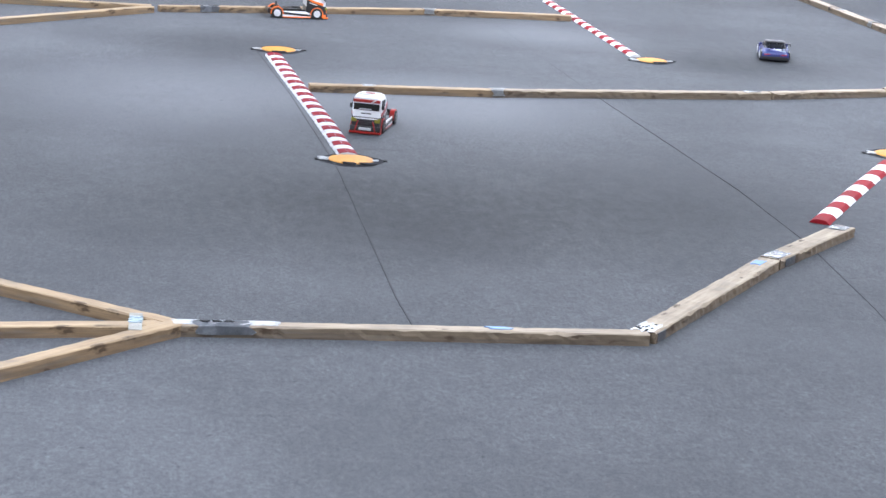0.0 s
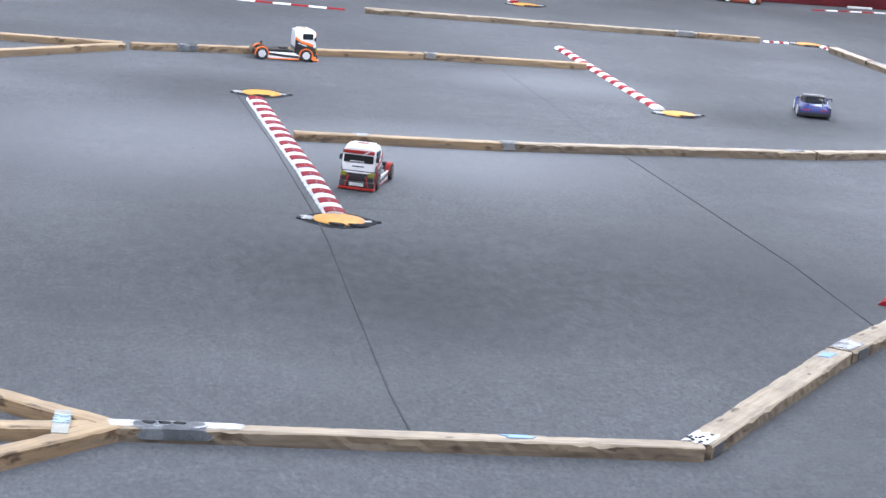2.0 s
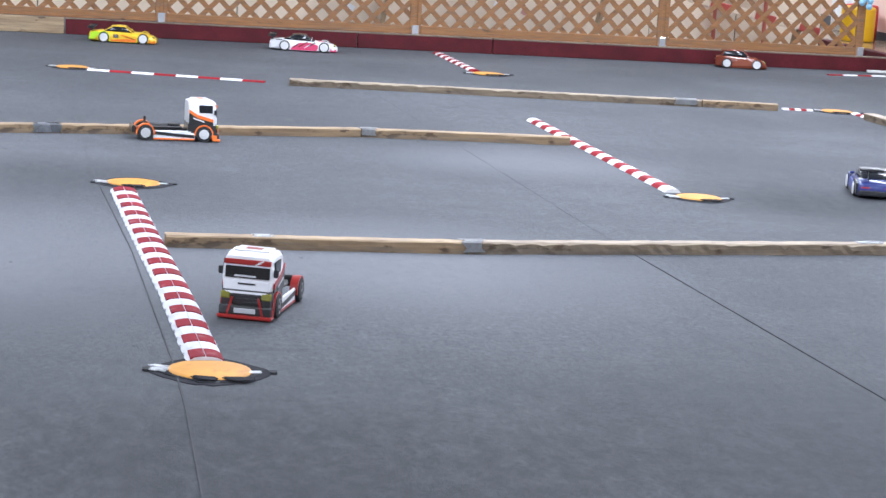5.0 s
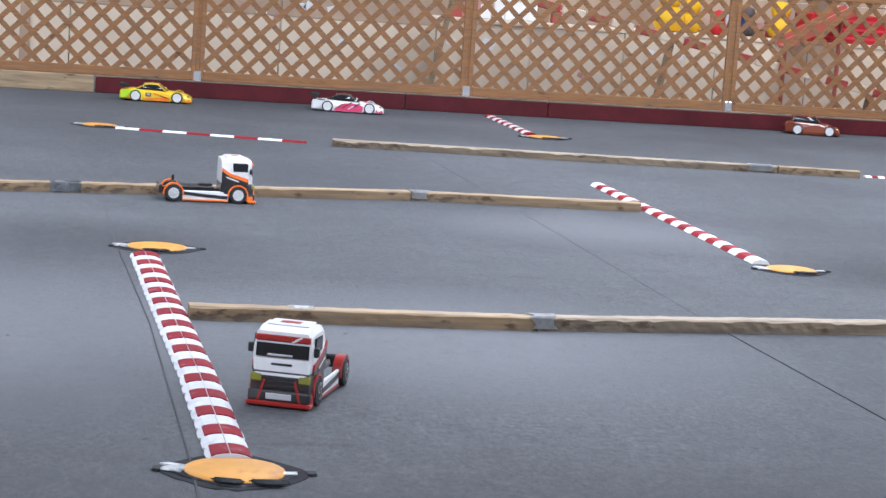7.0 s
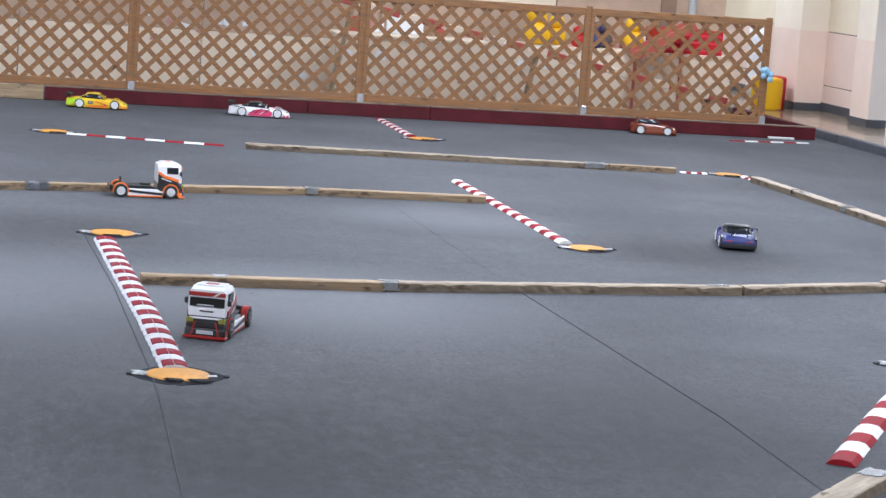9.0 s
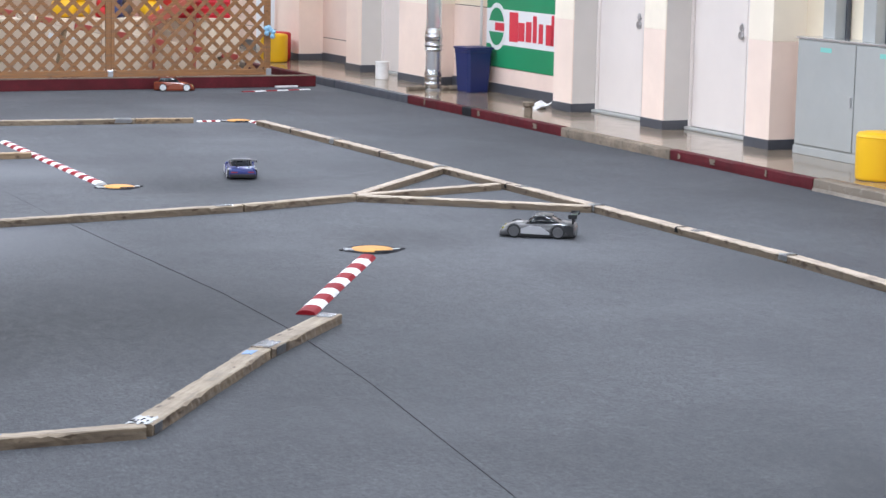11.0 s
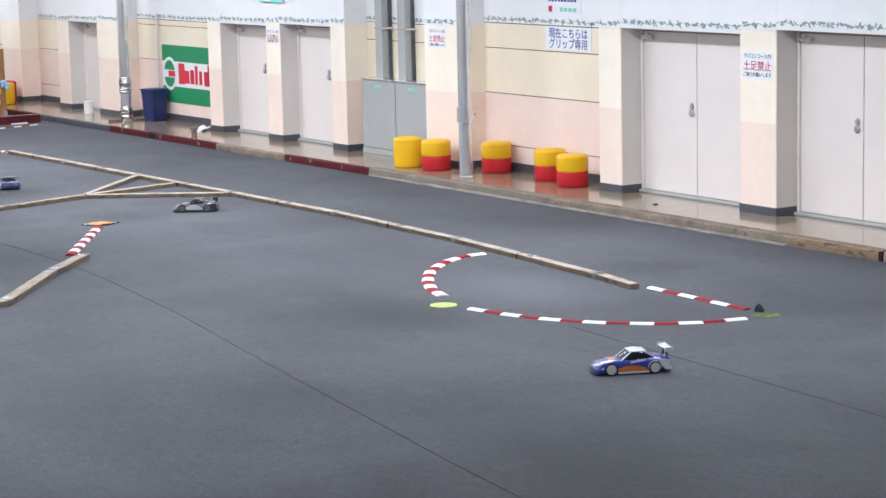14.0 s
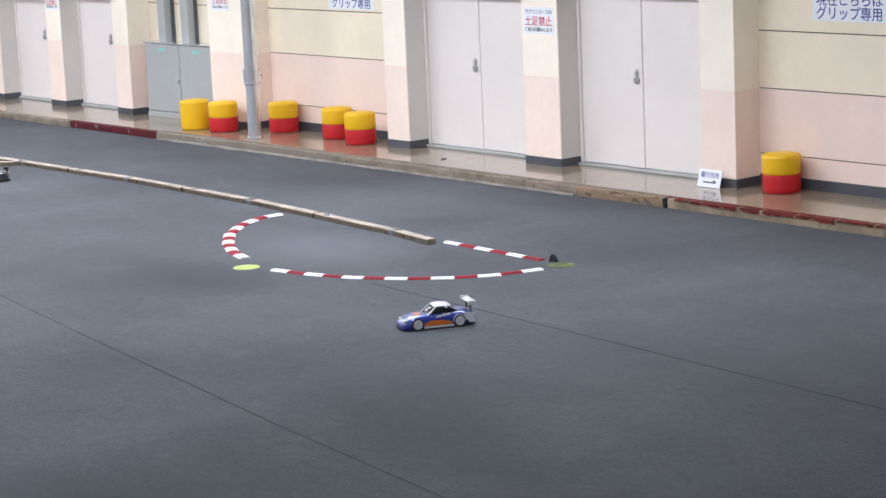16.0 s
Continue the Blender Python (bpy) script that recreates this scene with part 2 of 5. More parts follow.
M_FOIL = plain("crumpled_foil", (0.70, 0.71, 0.72), 0.22, 1.0, vary=0.3, scale=16, bump=1.0)
M_CHROME = plain("lock_steel", (0.55, 0.55, 0.56), 0.3, 0.7)
M_BLACK = plain("black_plastic", (0.018, 0.018, 0.02), 0.45)
M_YELLOW = plain("yellow_vinyl", (0.82, 0.47, 0.012), 0.46, spec=0.35, vary=0.08, scale=5, bump=0.03)
M_REDV = plain("red_vinyl", (0.50, 0.016, 0.022), 0.48, spec=0.3, vary=0.1, scale=5, bump=0.03)
M_BLUEBIN = plain("blue_bin_plastic", (0.014, 0.024, 0.115), 0.42, vary=0.12, scale=6)
M_GREEN = plain("banner_green", (0.012, 0.26, 0.11), 0.5, vary=0.08, scale=4)
M_BANNERW = plain("banner_white", (0.80, 0.80, 0.80), 0.5, vary=0.04, scale=4)
M_BANNERR = plain("banner_red", (0.66, 0.035, 0.06), 0.5, vary=0.06, scale=6)
M_PAPER = plain("sign_paper", (0.82, 0.83, 0.85), 0.5, vary=0.03)
M_INKBLUE = plain("blue_ink", (0.03, 0.06, 0.28), 0.5)
M_INKRED = plain("red_ink", (0.55, 0.02, 0.05), 0.5)
M_INKBLACK = plain("black_ink", (0.02, 0.02, 0.03), 0.5)
M_TEAL = plain("sticker_teal", (0.25, 0.62, 0.56), 0.4)
M_CEIL = plain("ceiling_board", (0.72, 0.72, 0.70), 0.8, vary=0.05)
M_PANEL = plain("cream_board", (0.80, 0.67, 0.525), 0.5, vary=0.12, scale=5)
M_TYRE = plain("tyre_rubber", (0.02, 0.02, 0.022), 0.7)
M_RIMW = plain("white_rim", (0.72, 0.72, 0.72), 0.35)
M_GLASS = plain("dark_window_film", (0.012, 0.014, 0.018), 0.08, spec=0.7)


# ---- mesh helpers ----
def mesh_of(bm, name):
    me = bpy.data.meshes.new(name)
    bmesh.ops.recalc_face_normals(bm, faces=bm.faces)
    bm.to_mesh(me)
    bm.free()
    return me


def part(name, bm, material, parent=None, label="", smooth=False):
    ob = new(name, mesh_of(bm, name))
    ob.data.materials.append(material)
    if smooth:
        for p in ob.data.polygons:
            p.use_smooth = True
    if parent:
        ob.parent = parent
    if label:
        tagged(ob, label)
    return ob


def thing(name, m, label, category, group="", kind=""):
    ob = new(name)
    ob.empty_display_size = 0.1
    ob.matrix_world = m
    return tagged(ob, label, category, group, kind)


def box(x0, y0, z0, x1, y1, z1, bevel=0.0, segs=1):
    bm = bmesh.new()
    bmesh.ops.create_cube(bm, size=1)
    for v in bm.verts:
        v.co = ((x0 + x1) / 2 + v.co.x * (x1 - x0), (y0 + y1) / 2 + v.co.y * (y1 - y0), (z0 + z1) / 2 + v.co.z * (z1 - z0))
    if bevel:
        bmesh.ops.bevel(bm, geom=bm.edges[:], offset=bevel, segments=segs, affect="EDGES", profile=0.6)
    return bm


def joined(*bms):
    out = bmesh.new()
    for b in bms:
        me = bpy.data.meshes.new("tmp")
        b.to_mesh(me)
        b.free()
        out.from_mesh(me)
        bpy.data.meshes.remove(me)
    return out


def cyl(r0, r1, z0, z1, n=24, bevel=0.0):
    bm = bmesh.new()
    bmesh.ops.create_cone(bm, cap_ends=True, segments=n, radius1=r0, radius2=r1, depth=z1 - z0)
    bmesh.ops.translate(bm, verts=bm.verts, vec=(0, 0, (z0 + z1) / 2))
    if bevel:
        rim = [e for e in bm.edges if abs(e.verts[0].co.z - e.verts[1].co.z) < 1e-5]
        bmesh.ops.bevel(bm, geom=rim, offset=bevel, segments=3, affect="EDGES", profile=0.5)
    return bm


def turned(bm, m):
    bmesh.ops.transform(bm, matrix=m, verts=bm.verts)
    return bm


def lathe(profile, n=28):
    """A solid of revolution about z from (radius, z) pairs."""
    bm = bmesh.new()
    rings = []
    for r, z in profile:
        rings.append([bm.verts.new((r * math.cos(2 * math.pi * k / n), r * math.sin(2 * math.pi * k / n), z)) for k in range(n)])
    for a, b in zip(rings, rings[1:]):
        for k in range(n):
            bm.faces.new((a[k], a[(k + 1) % n], b[(k + 1) % n], b[k]))
    bm.faces.new(rings[0][::-1])
    bm.faces.new(rings[-1])
    return bm


def loft(sections):
    """Skin through closed loops of equal length."""
    bm = bmesh.new()
    loops = [[bm.verts.new(p) for p in s] for s in sections]
    n = len(loops[0])
    for a, b in zip(loops, loops[1:]):
        for k in range(n):
            bm.faces.new((a[k], a[(k + 1) % n], b[(k + 1) % n], b[k]))
    bm.faces.new(loops[0][::-1])
    bm.faces.new(loops[-1])
    return bm


def between(a, b, z=0.0):
    """A pose at a, its x axis towards b."""
    return pose(a[0], a[1], z, 0, 0, math.degrees(math.atan2(b[1] - a[1], b[0] - a[0])))


def dist2(a, b):
    return math.hypot(b[0] - a[0], b[1] - a[1])


# ---- the hall: floor, sidewalk, walls, ceiling ----
WALL_TURN = 93.2
ua = radians(WALL_TURN)
UX, UY, VX, VY = math.cos(ua), math.sin(ua), math.sin(ua), -math.cos(ua)
WALL = Matrix(((UX, VX, 0, 0), (UY, VY, 0, 0), (0, 0, 1, 0), (0, 0, 0, 1)))   # local x along the wall, local y into it


def uv(u, v, z=0.0):
    return Vector((u * UX + v * VX, u * UY + v * VY, z))


U0, U1 = -22.0, 40.0
KERB, FRONT, BACK, DOORV = 9.92, 10.86, 11.25, 11.19
SIDE_Z = 0.10

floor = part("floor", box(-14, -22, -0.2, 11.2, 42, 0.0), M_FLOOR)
tagged(floor, "worn blue-grey carpet of the indoor track", "floor", kind="structure")
ceiling = part("ceiling", box(-14.2, -22, CEIL, 13.5, 42, CEIL + 0.2), M_CEIL)
tagged(ceiling, "flat white board ceiling of the hall", "ceiling", kind="structure")
for nm, args in (("wall_west", (-14.2, -22, 0, -14, 42, CEIL)), ("wall_south", (-14.2, -22.2, 0, 13.5, -22, CEIL)), ("wall_north", (-14.2, 36.0, 0, 13.5, 36.2, CEIL))):
    tagged(part(nm, box(*args), M_CREAM), "plain cream-painted wall of the hall", "wall", kind="structure")

sidewalk = part("pavement", box(U0, KERB + 0.07, -0.05, U1, BACK + 0.3, SIDE_Z, 0.004), M_SIDEWALK)
sidewalk.matrix_world = WALL
tagged(sidewalk, "raised shiny tan walkway along the wall", "walkway", kind="structure")

# pillars, lintels and recessed bays of the long wall, by where they start and end along it
PILLARS = [(-8.8, -8.2), (-5.0, -4.4), (3.70, 4.21), (6.52, 7.15), (9.42, 9.88), (13.05, 14.0), (16.25, 16.68), (18.30, 18.76), (20.38, 20.84), (24.46, 25.4), (26.75, 27.3), (29.2, 30.2), (35.0, 35.6)]
DOORS = [(4.21, 6.52, 5.44), (7.15, 9.42, 8.33), (16.68, 18.30, 17.22), (18.76, 20.38, 19.33), (25.4, 26.75, 25.95)]
BAYS = [(-22.0, -8.8), (-8.2, -5.0), (-4.4, 3.70), (9.88, 13.05), (14.0, 16.25), (20.84, 24.46), (27.3, 29.2), (30.2, 35.0), (35.6, 40.0)]
PINK_Z = 1.17


def head_z(a, b):
    """The height of the door heads and paper border, a little lower in each stretch towards the far end to fit the
    camera's view.
    """
    return 2.40 - 0.022 * (a + b) / 2



wall_east = thing("wall_east", WALL, "cream and pink wall with pillars and recessed bays", "wall", kind="structure")


def wall_piece(name, u0, v0, z0, u1, v1, z1, mat, bevel=0.0):
    return part(name, box(u0, v0, z0, u1, v1, z1, bevel), mat, wall_east)


for a, b in PILLARS:
    BORDER_Z = head_z(a, b)
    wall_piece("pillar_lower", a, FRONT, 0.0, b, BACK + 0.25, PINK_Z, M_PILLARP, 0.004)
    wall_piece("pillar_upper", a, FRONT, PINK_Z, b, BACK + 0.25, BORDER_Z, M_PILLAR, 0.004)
    wall_piece("pillar_head", a, FRONT, BORDER_Z, b, BACK + 0.25, CEIL, M_WHITE, 0.004)
    wall_piece("skirting", a - 0.008, FRONT - 0.008, 0.0, b + 0.008, BACK + 0.1, SIDE_Z + 0.10, M_BASE, 0.003)
for a, b in BAYS:
    BORDER_Z = head_z(a, b)
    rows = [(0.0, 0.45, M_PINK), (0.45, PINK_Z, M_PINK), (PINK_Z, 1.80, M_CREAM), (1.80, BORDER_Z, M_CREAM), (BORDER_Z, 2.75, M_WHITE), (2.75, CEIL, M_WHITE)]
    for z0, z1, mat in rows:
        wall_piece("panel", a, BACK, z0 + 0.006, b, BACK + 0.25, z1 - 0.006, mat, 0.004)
    wall_piece("panel_joint", a, BACK + 0.012, 0.0, b, BACK + 0.2, CEIL, M_GROOVE)
    wall_piece("skirting", a, BACK - 0.012, 0.0, b, BACK + 0.01, SIDE_Z + 0.12, M_BASE, 0.003)
for a, b, s in DOORS:
    DOOR_Z = head_z(a, b) - 0.02
    wall_piece("lintel", a, FRONT + 0.003, DOOR_Z, b, BACK + 0.25, CEIL, M_WHITE)
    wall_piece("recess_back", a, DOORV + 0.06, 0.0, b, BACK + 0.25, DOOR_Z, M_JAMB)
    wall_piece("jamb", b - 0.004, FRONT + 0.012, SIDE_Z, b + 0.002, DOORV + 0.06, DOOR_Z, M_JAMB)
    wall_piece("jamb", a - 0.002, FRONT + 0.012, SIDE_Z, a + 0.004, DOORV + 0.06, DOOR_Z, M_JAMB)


def double_door(index, a, b, seam):
    """A pair of flush steel leaves with frame, threshold, closers and a round lock."""
    DOOR_Z = head_z(a, b) - 0.02
    d = thing(f"door_{index}", WALL, "closed double door painted pale grey-white with a round lock", "door", kind="structure")
    part("door_frame", joined(box(b - 0.05, DOORV - 0.02, SIDE_Z, b - 0.005, DOORV + 0.05, DOOR_Z, 0.004), box(a + 0.005, DOORV - 0.02, SIDE_Z, a + 0.05, DOORV + 0.05, DOOR_Z, 0.004), box(a + 0.05, DOORV - 0.02, DOOR_Z - 0.04, b - 0.05, DOORV + 0.05, DOOR_Z, 0.004)), M_DOOR, d)
    part("threshold", box(a + 0.01, DOORV - 0.07, SIDE_Z, b - 0.01, DOORV + 0.05, SIDE_Z + 0.035, 0.006), M_CABINET, d)
    for x0, x1 in ((a + 0.055, seam - 0.006), (seam + 0.006, b - 0.055)):
        leaf = part("leaf", box(x0, DOORV, SIDE_Z + 0.04, x1, DOORV + 0.04, DOOR_Z - 0.05, 0.004), M_DOOR, d)
        hinge = x0 + 0.02 if x1 < seam else x1 - 0.22
        part("door_closer", joined(box(hinge, DOORV - 0.06, DOOR_Z - 0.15, hinge + 0.2, DOORV - 0.003, DOOR_Z - 0.09, 0.008), box(hinge + 0.08, DOORV - 0.05, DOOR_Z - 0.085, hinge + 0.11, DOORV + 0.02, DOOR_Z - 0.07)), M_STEEL, leaf, "grey steel door closer")
    lock = joined(turned(cyl(0.032, 0.032, 0, 0.02, 20, 0.004), pose(seam + 0.09, DOORV, 1.245, 90)), turned(cyl(0.04, 0.04, 0, 0.03, 20, 0.006), pose(seam + 0.09, DOORV, 1.165, 90)), box(seam + 0.07, DOORV - 0.012, 1.12, seam + 0.11, DOORV - 0.002, 1.29, 0.004))
    part("lock", lock, M_CHROME, d, "round steel door lock")
    return d


for k, (a, b, s) in enumerate(DOORS):
    double_door(k + 1, a, b, s)

# flowered paper border over the doors
border = thing("wall_border", WALL, "narrow paper border with green leaf pattern above the doors", "border", kind="structure")
M_LEAF2 = plain("leaf_grey", (0.30, 0.37, 0.32), 0.6, vary=0.3, scale=30)
for a, b in PILLARS[1:11] + [(d[0], d[1]) for d in DOORS]:
    part("band", box(a, FRONT - 0.004, head_z(a, b) + 0.01, b, FRONT - 0.001, head_z(a, b) + 0.11), M_PAPER, border)
for a, b in BAYS[2:7]:
    part("band", box(a, BACK - 0.004, head_z(a, b) + 0.01, b, BACK - 0.001, head_z(a, b) + 0.11), M_PAPER, border)


def leaf_row(a, b, v):
    """Sprigs of three leaves along a wavy stem."""
    bm = bmesh.new()
    rnd = random.Random(int(a * 100))
    z0 = head_z(a, b)
    x = a + 0.06
    while x < b - 0.05:
        for k in range(4):
            cx, cz, turn = x + rnd.uniform(-0.05, 0.05), z0 + 0.06 + rnd.uniform(-0.022, 0.022), rnd.uniform(-1.2, 1.2)
            ring = []
            for q in range(7):
                e, f = 0.036 * math.cos(q * 0.8976), 0.013 * math.sin(q * 0.8976)
                ring.append(bm.verts.new((cx + e * math.cos(turn) - f * math.sin(turn), v - 0.006, cz + e * math.sin(turn) + f * math.cos(turn))))
            bm.faces.new(ring)
        x += 0.15
    stem = [[(px, v - 0.0065, z0 + 0.055 + 0.018 * math.sin(px * 14)), (px, v - 0.0055, z0 + 0.055 + 0.018 * math.sin(px * 14)), (px, v - 0.0055, z0 + 0.062 + 0.018 * math.sin(px * 14))] for px in [a + (b - a) * i / 24 for i in range(25)]]
    return joined(bm, loft(stem))


for a, b in PILLARS[1:11] + [(d[0], d[1]) for d in DOORS]:
    part("leaf_print", leaf_row(a, b, FRONT), M_LEAF2, border)
for a, b in BAYS[2:7]:
    part("leaf_print", leaf_row(a, b, BACK), M_LEAF2, border)

# the kerb: planks and chipped concrete, painted maroon in stretches
kerb = thing("kerb", WALL, "low chipped kerb with maroon painted planks", "kerb", kind="structure")
M_KERBSTONE = plain("grey_kerb_render", (0.205, 0.168, 0.130), 0.75, vary=0.25, scale=12, bump=0.3, stain=(0.30, 0.265, 0.22))
M_KERBEDGE = plain("worn_edge_red", (0.150, 0.022, 0.022), 0.7, vary=0.4, scale=22, spec=0.15, bump=0.3, stain=(0.26, 0.19, 0.14))
M_KERBTAN = plain("stained_tan_render", (0.29, 0.215, 0.140), 0.75, vary=0.4, scale=16, bump=0.4, stain=(0.13, 0.105, 0.078))
# the run at 3.84 is a dark piece in place of a black gap
KERB_RUNS = [(-22.0, 0.9, M_KERBTAN), (0.9, 3.84, M_KERBTAN), (3.84, 3.9, M_DARKTAPE), (3.9, 5.26, M_PLANK), (5.26, 9.9, M_CONCRETE), (9.9, 14.1, M_KERBSTONE), (14.1, 16.55, M_REDWOOD), (16.55, 18.83, M_CONCRETE), (18.83, 21.1, M_REDWOOD), (21.1, 21.35, M_DARKTAPE), (21.35, 22.95, M_REDWOOD), (22.95, 25.4, M_BASE), (25.4, 26.3, M_BASE), (26.3, 29.0, M_REDWOOD), (29.0, 40.0, M_CONCRETE)]


def torn_patch(x, n, y0, y1, z):
    """A thin strip with ragged ends."""
    rr = random.Random(int(x * 1000))
    bm = bmesh.new()
    k = 9
    left = [(x + rr.uniform(-0.02, 0.02) * min(1, n / 0.06), y0 + (y1 - y0) * i / k) for i in range(k + 1)]
    right = [(x + n + rr.uniform(-0.02, 0.02) * min(1, n / 0.06), y0 + (y1 - y0) * i / k) for i in range(k, -1, -1)]
    lo = [bm.verts.new((px, py, z - 0.001)) for px, py in left + right]
    hi = [bm.verts.new((px, py, z + 0.002)) for px, py in left + right]
    bm.faces.new(lo[::-1])
    bm.faces.new(hi)
    m = len(lo)
    for i in range(m):
        bm.faces.new((lo[i], lo[(i + 1) % m], hi[(i + 1) % m], hi[i]))
    return bm


def chipped_run(a, b, y0, y1, z, rr, rough):
    """A kerb length whose upper arris and face are broken unevenly."""
    n = max(4, int((b - a) / 0.09))
    sec, bite = [], 0.0
    for i in range(n + 1):
        bite = bite * 0.6 + (rr.uniform(0, 0.022) if rr.random() < 0.3 else 0.0) * rough
        e = rr.uniform(-0.004, 0.004) * rough
        c = 0.006 + bite
        x = a + (b - a) * i / n
        sec.append([(x, y0 + e + bite * 0.3, 0.0), (x, y0 + e - 0.002, z * 0.45), (x, y0 + e, z - c), (x, y0 + c + e, z - bite * 0.3), (x, y1, z), (x, y1, 0.0)])
    return loft(sec)


rnd = random.Random(5)
for a, b, mat in KERB_RUNS:
    j = rnd.uniform(-0.006, 0.006)
    part("plank", chipped_run(a + 0.006, b - 0.006, KERB + j, KERB + 0.075, SIDE_Z + 0.004 + j * 0.3, rnd, 1.0 if mat is M_CONCRETE else 0.45), mat, kerb)
part("painted_edge", box(-22, KERB + 0.08, SIDE_Z + 0.001, 3.9, KERB + 0.14, SIDE_Z + 0.006), M_KERBEDGE, kerb, "worn red paint line")
part("joint_gap", box(3.9, KERB + 0.077, SIDE_Z + 0.0005, 14.1, KERB + 0.165, SIDE_Z + 0.0035), M_GROOVE, kerb, "dark open joint behind the kerb")
d = 3.9
while d < 13.9:
    n = rnd.uniform(0.25, 1.1)
    wv = rnd.uniform(0.05, 0.078)
    part("chipped_edge", loft([[(x, KERB + 0.082 + e, SIDE_Z + 0.002), (x, KERB + 0.082 + wv + f, SIDE_Z + 0.002), (x, KERB + 0.082 + wv + f, SIDE_Z + 0.008), (x, KERB + 0.082 + e, SIDE_Z + 0.009)] for x, e, f in [(min(14.08, d + n * q / 6), rnd.uniform(0, 0.016), rnd.uniform(-0.012, 0.006)) for q in range(7)]]), M_CONCRETE, kerb)
    d += n + rnd.uniform(0.01, 0.14)
chips = random.Random(14)
d = 3.72
while d > -6.0:
    n = chips.uniform(0.15, 0.7)
    zt, yk, low, shell = SIDE_Z + 0.0085, KERB - 0.010, 0.085, []
    for q in range(int(n / 0.05) + 2):
        x = d - n * q / (int(n / 0.05) + 1)
        low = min(0.099, max(0.066, low + chips.uniform(-0.016, 0.017)))
        yb = KERB + 0.075 + chips.uniform(-0.02, 0.0)
        shell.append([(x, yk, low), (x, yk, zt), (x, yb, zt), (x, yb, zt - 0.003), (x, yk + 0.003, zt - 0.003), (x, yk + 0.003, low)])
    part("worn_paint", loft(shell), M_KERBEDGE, kerb, "worn red paint along the kerb edge")
    d -= n + chips.uniform(0.01, 0.10)
for u in (14.82, 15.72, 16.35, 19.4, 20.86, 22.4):
    n, z0, z1 = chips.uniform(0.03, 0.09), chips.uniform(0.25, 0.5) * SIDE_Z, chips.uniform(0.7, 0.95) * SIDE_Z
    bmc = torn_patch(u, n, z0, z1, 0.003)
    bmesh.ops.transform(bmc, matrix=Matrix(((1, 0, 0, 0), (0, 0, -1, KERB - 0.004), (0, 1, 0, 0), (0, 0, 0, 1))), verts=bmc.verts[:])
    part("paint_chip", bmc, M_CONCRETE, kerb, "pale chip in the maroon paint")
M_KFOOT = plain("pale_mortar", (0.235, 0.20, 0.165), 0.85, vary=0.4, scale=20, bump=0.5, stain=(0.12, 0.10, 0.09))
d = 5.3
while d < 13.9:
    n = rnd.uniform(0.5, 1.6)
    part("mortar_foot", loft([[(x, KERB - 0.03 + e, 0.0), (x, KERB + 0.02, 0.0), (x, KERB + 0.02, 0.03), (x, KERB - 0.012 + e, 0.02 + e)] for x, e in [(min(14.08, d + n * q / 8), rnd.uniform(-0.012, 0.014)) for q in range(9)]]), M_KFOOT, kerb, "pale mortar along the kerb foot")
    d += n - 0.01

# ---- lattice fence at the far end ----
FENCE_A, FENCE_B = (-7.8, 25.42), (7.64, 26.21)
fence_pose = between(FENCE_A, FENCE_B)
FENCE_LEN = dist2(FENCE_A, FENCE_B)
CORNER_X = FENCE_LEN + 0.66
fence = thing("lattice_fence", fence_pose, "brown wooden lattice fence panels on square posts", "fence")
ends = [FENCE_LEN, 13.27, 10.65, 8.08, 5.46, 2.84, 0.0]
FZ0, FZ1 = 0.16, 1.38


def clipped_slat(x0, x1, z0, z1, c, sign, w, y0, y1):
    """A slanted slat x - sign * z = c inside a rectangle."""
    lo, hi = (max(x0, c + sign * z0), min(x1, c + sign * z1)) if sign > 0 else (max(x0, c - z1), min(x1, c - z0))
    if hi - lo < 0.04:
        return None
    za, zb = (lo - c) * sign, (hi - c) * sign
    h = w * 0.7071
    bm = bmesh.new()
    vs = [bm.verts.new((x, y, z)) for y in (y0, y1) for x, z in ((lo, za - h), (hi, zb - h), (hi, zb + h), (lo, za + h))]
    for f in ((0, 1, 2, 3), (7, 6, 5, 4), (0, 4, 5, 1), (1, 5, 6, 2), (2, 6, 7, 3), (3, 7, 4, 0)):
        bm.faces.new([vs[k] for k in f])
    return bm


for xr, xl in zip(ends, ends[1:]):
    panel = part("panel_frame", joined(box(xl + 0.06, -0.02, FZ0, xr - 0.06, 0.02, FZ0 + 0.085, 0.004), box(xl + 0.06, -0.02, FZ1 - 0.085, xr - 0.06, 0.02, FZ1, 0.004), box(xl + 0.015, -0.02, FZ0, xl + 0.06, 0.02, FZ1, 0.004), box(xr - 0.06, -0.02, FZ0, xr - 0.015, 0.02, FZ1, 0.004)), M_LATTICE, fence)
    step = 0.208
    for sign in (1, -1):
        c = xl - 1.3
        while c < xr + 1.3:
            s = clipped_slat(xl + 0.05, xr - 0.05, FZ0 + 0.05, FZ1 - 0.05, c, sign, 0.050, -0.014 if sign > 0 else 0.002, -0.002 if sign > 0 else 0.014)
            if s:
                part("slat", s, M_LATTICE, panel)
            c += step
for x in ends:
    post = part("post", box(x - 0.032, -0.01, 0.0, x + 0.032, 0.055, FZ1 + 0.02, 0.005), M_LATTICE, fence)
    part("bracket", box(x - 0.036, -0.03, FZ0 - 0.02, x + 0.036, -0.014, FZ0 + 0.09, 0.003), M_STEEL, post, "galvanised steel post bracket")

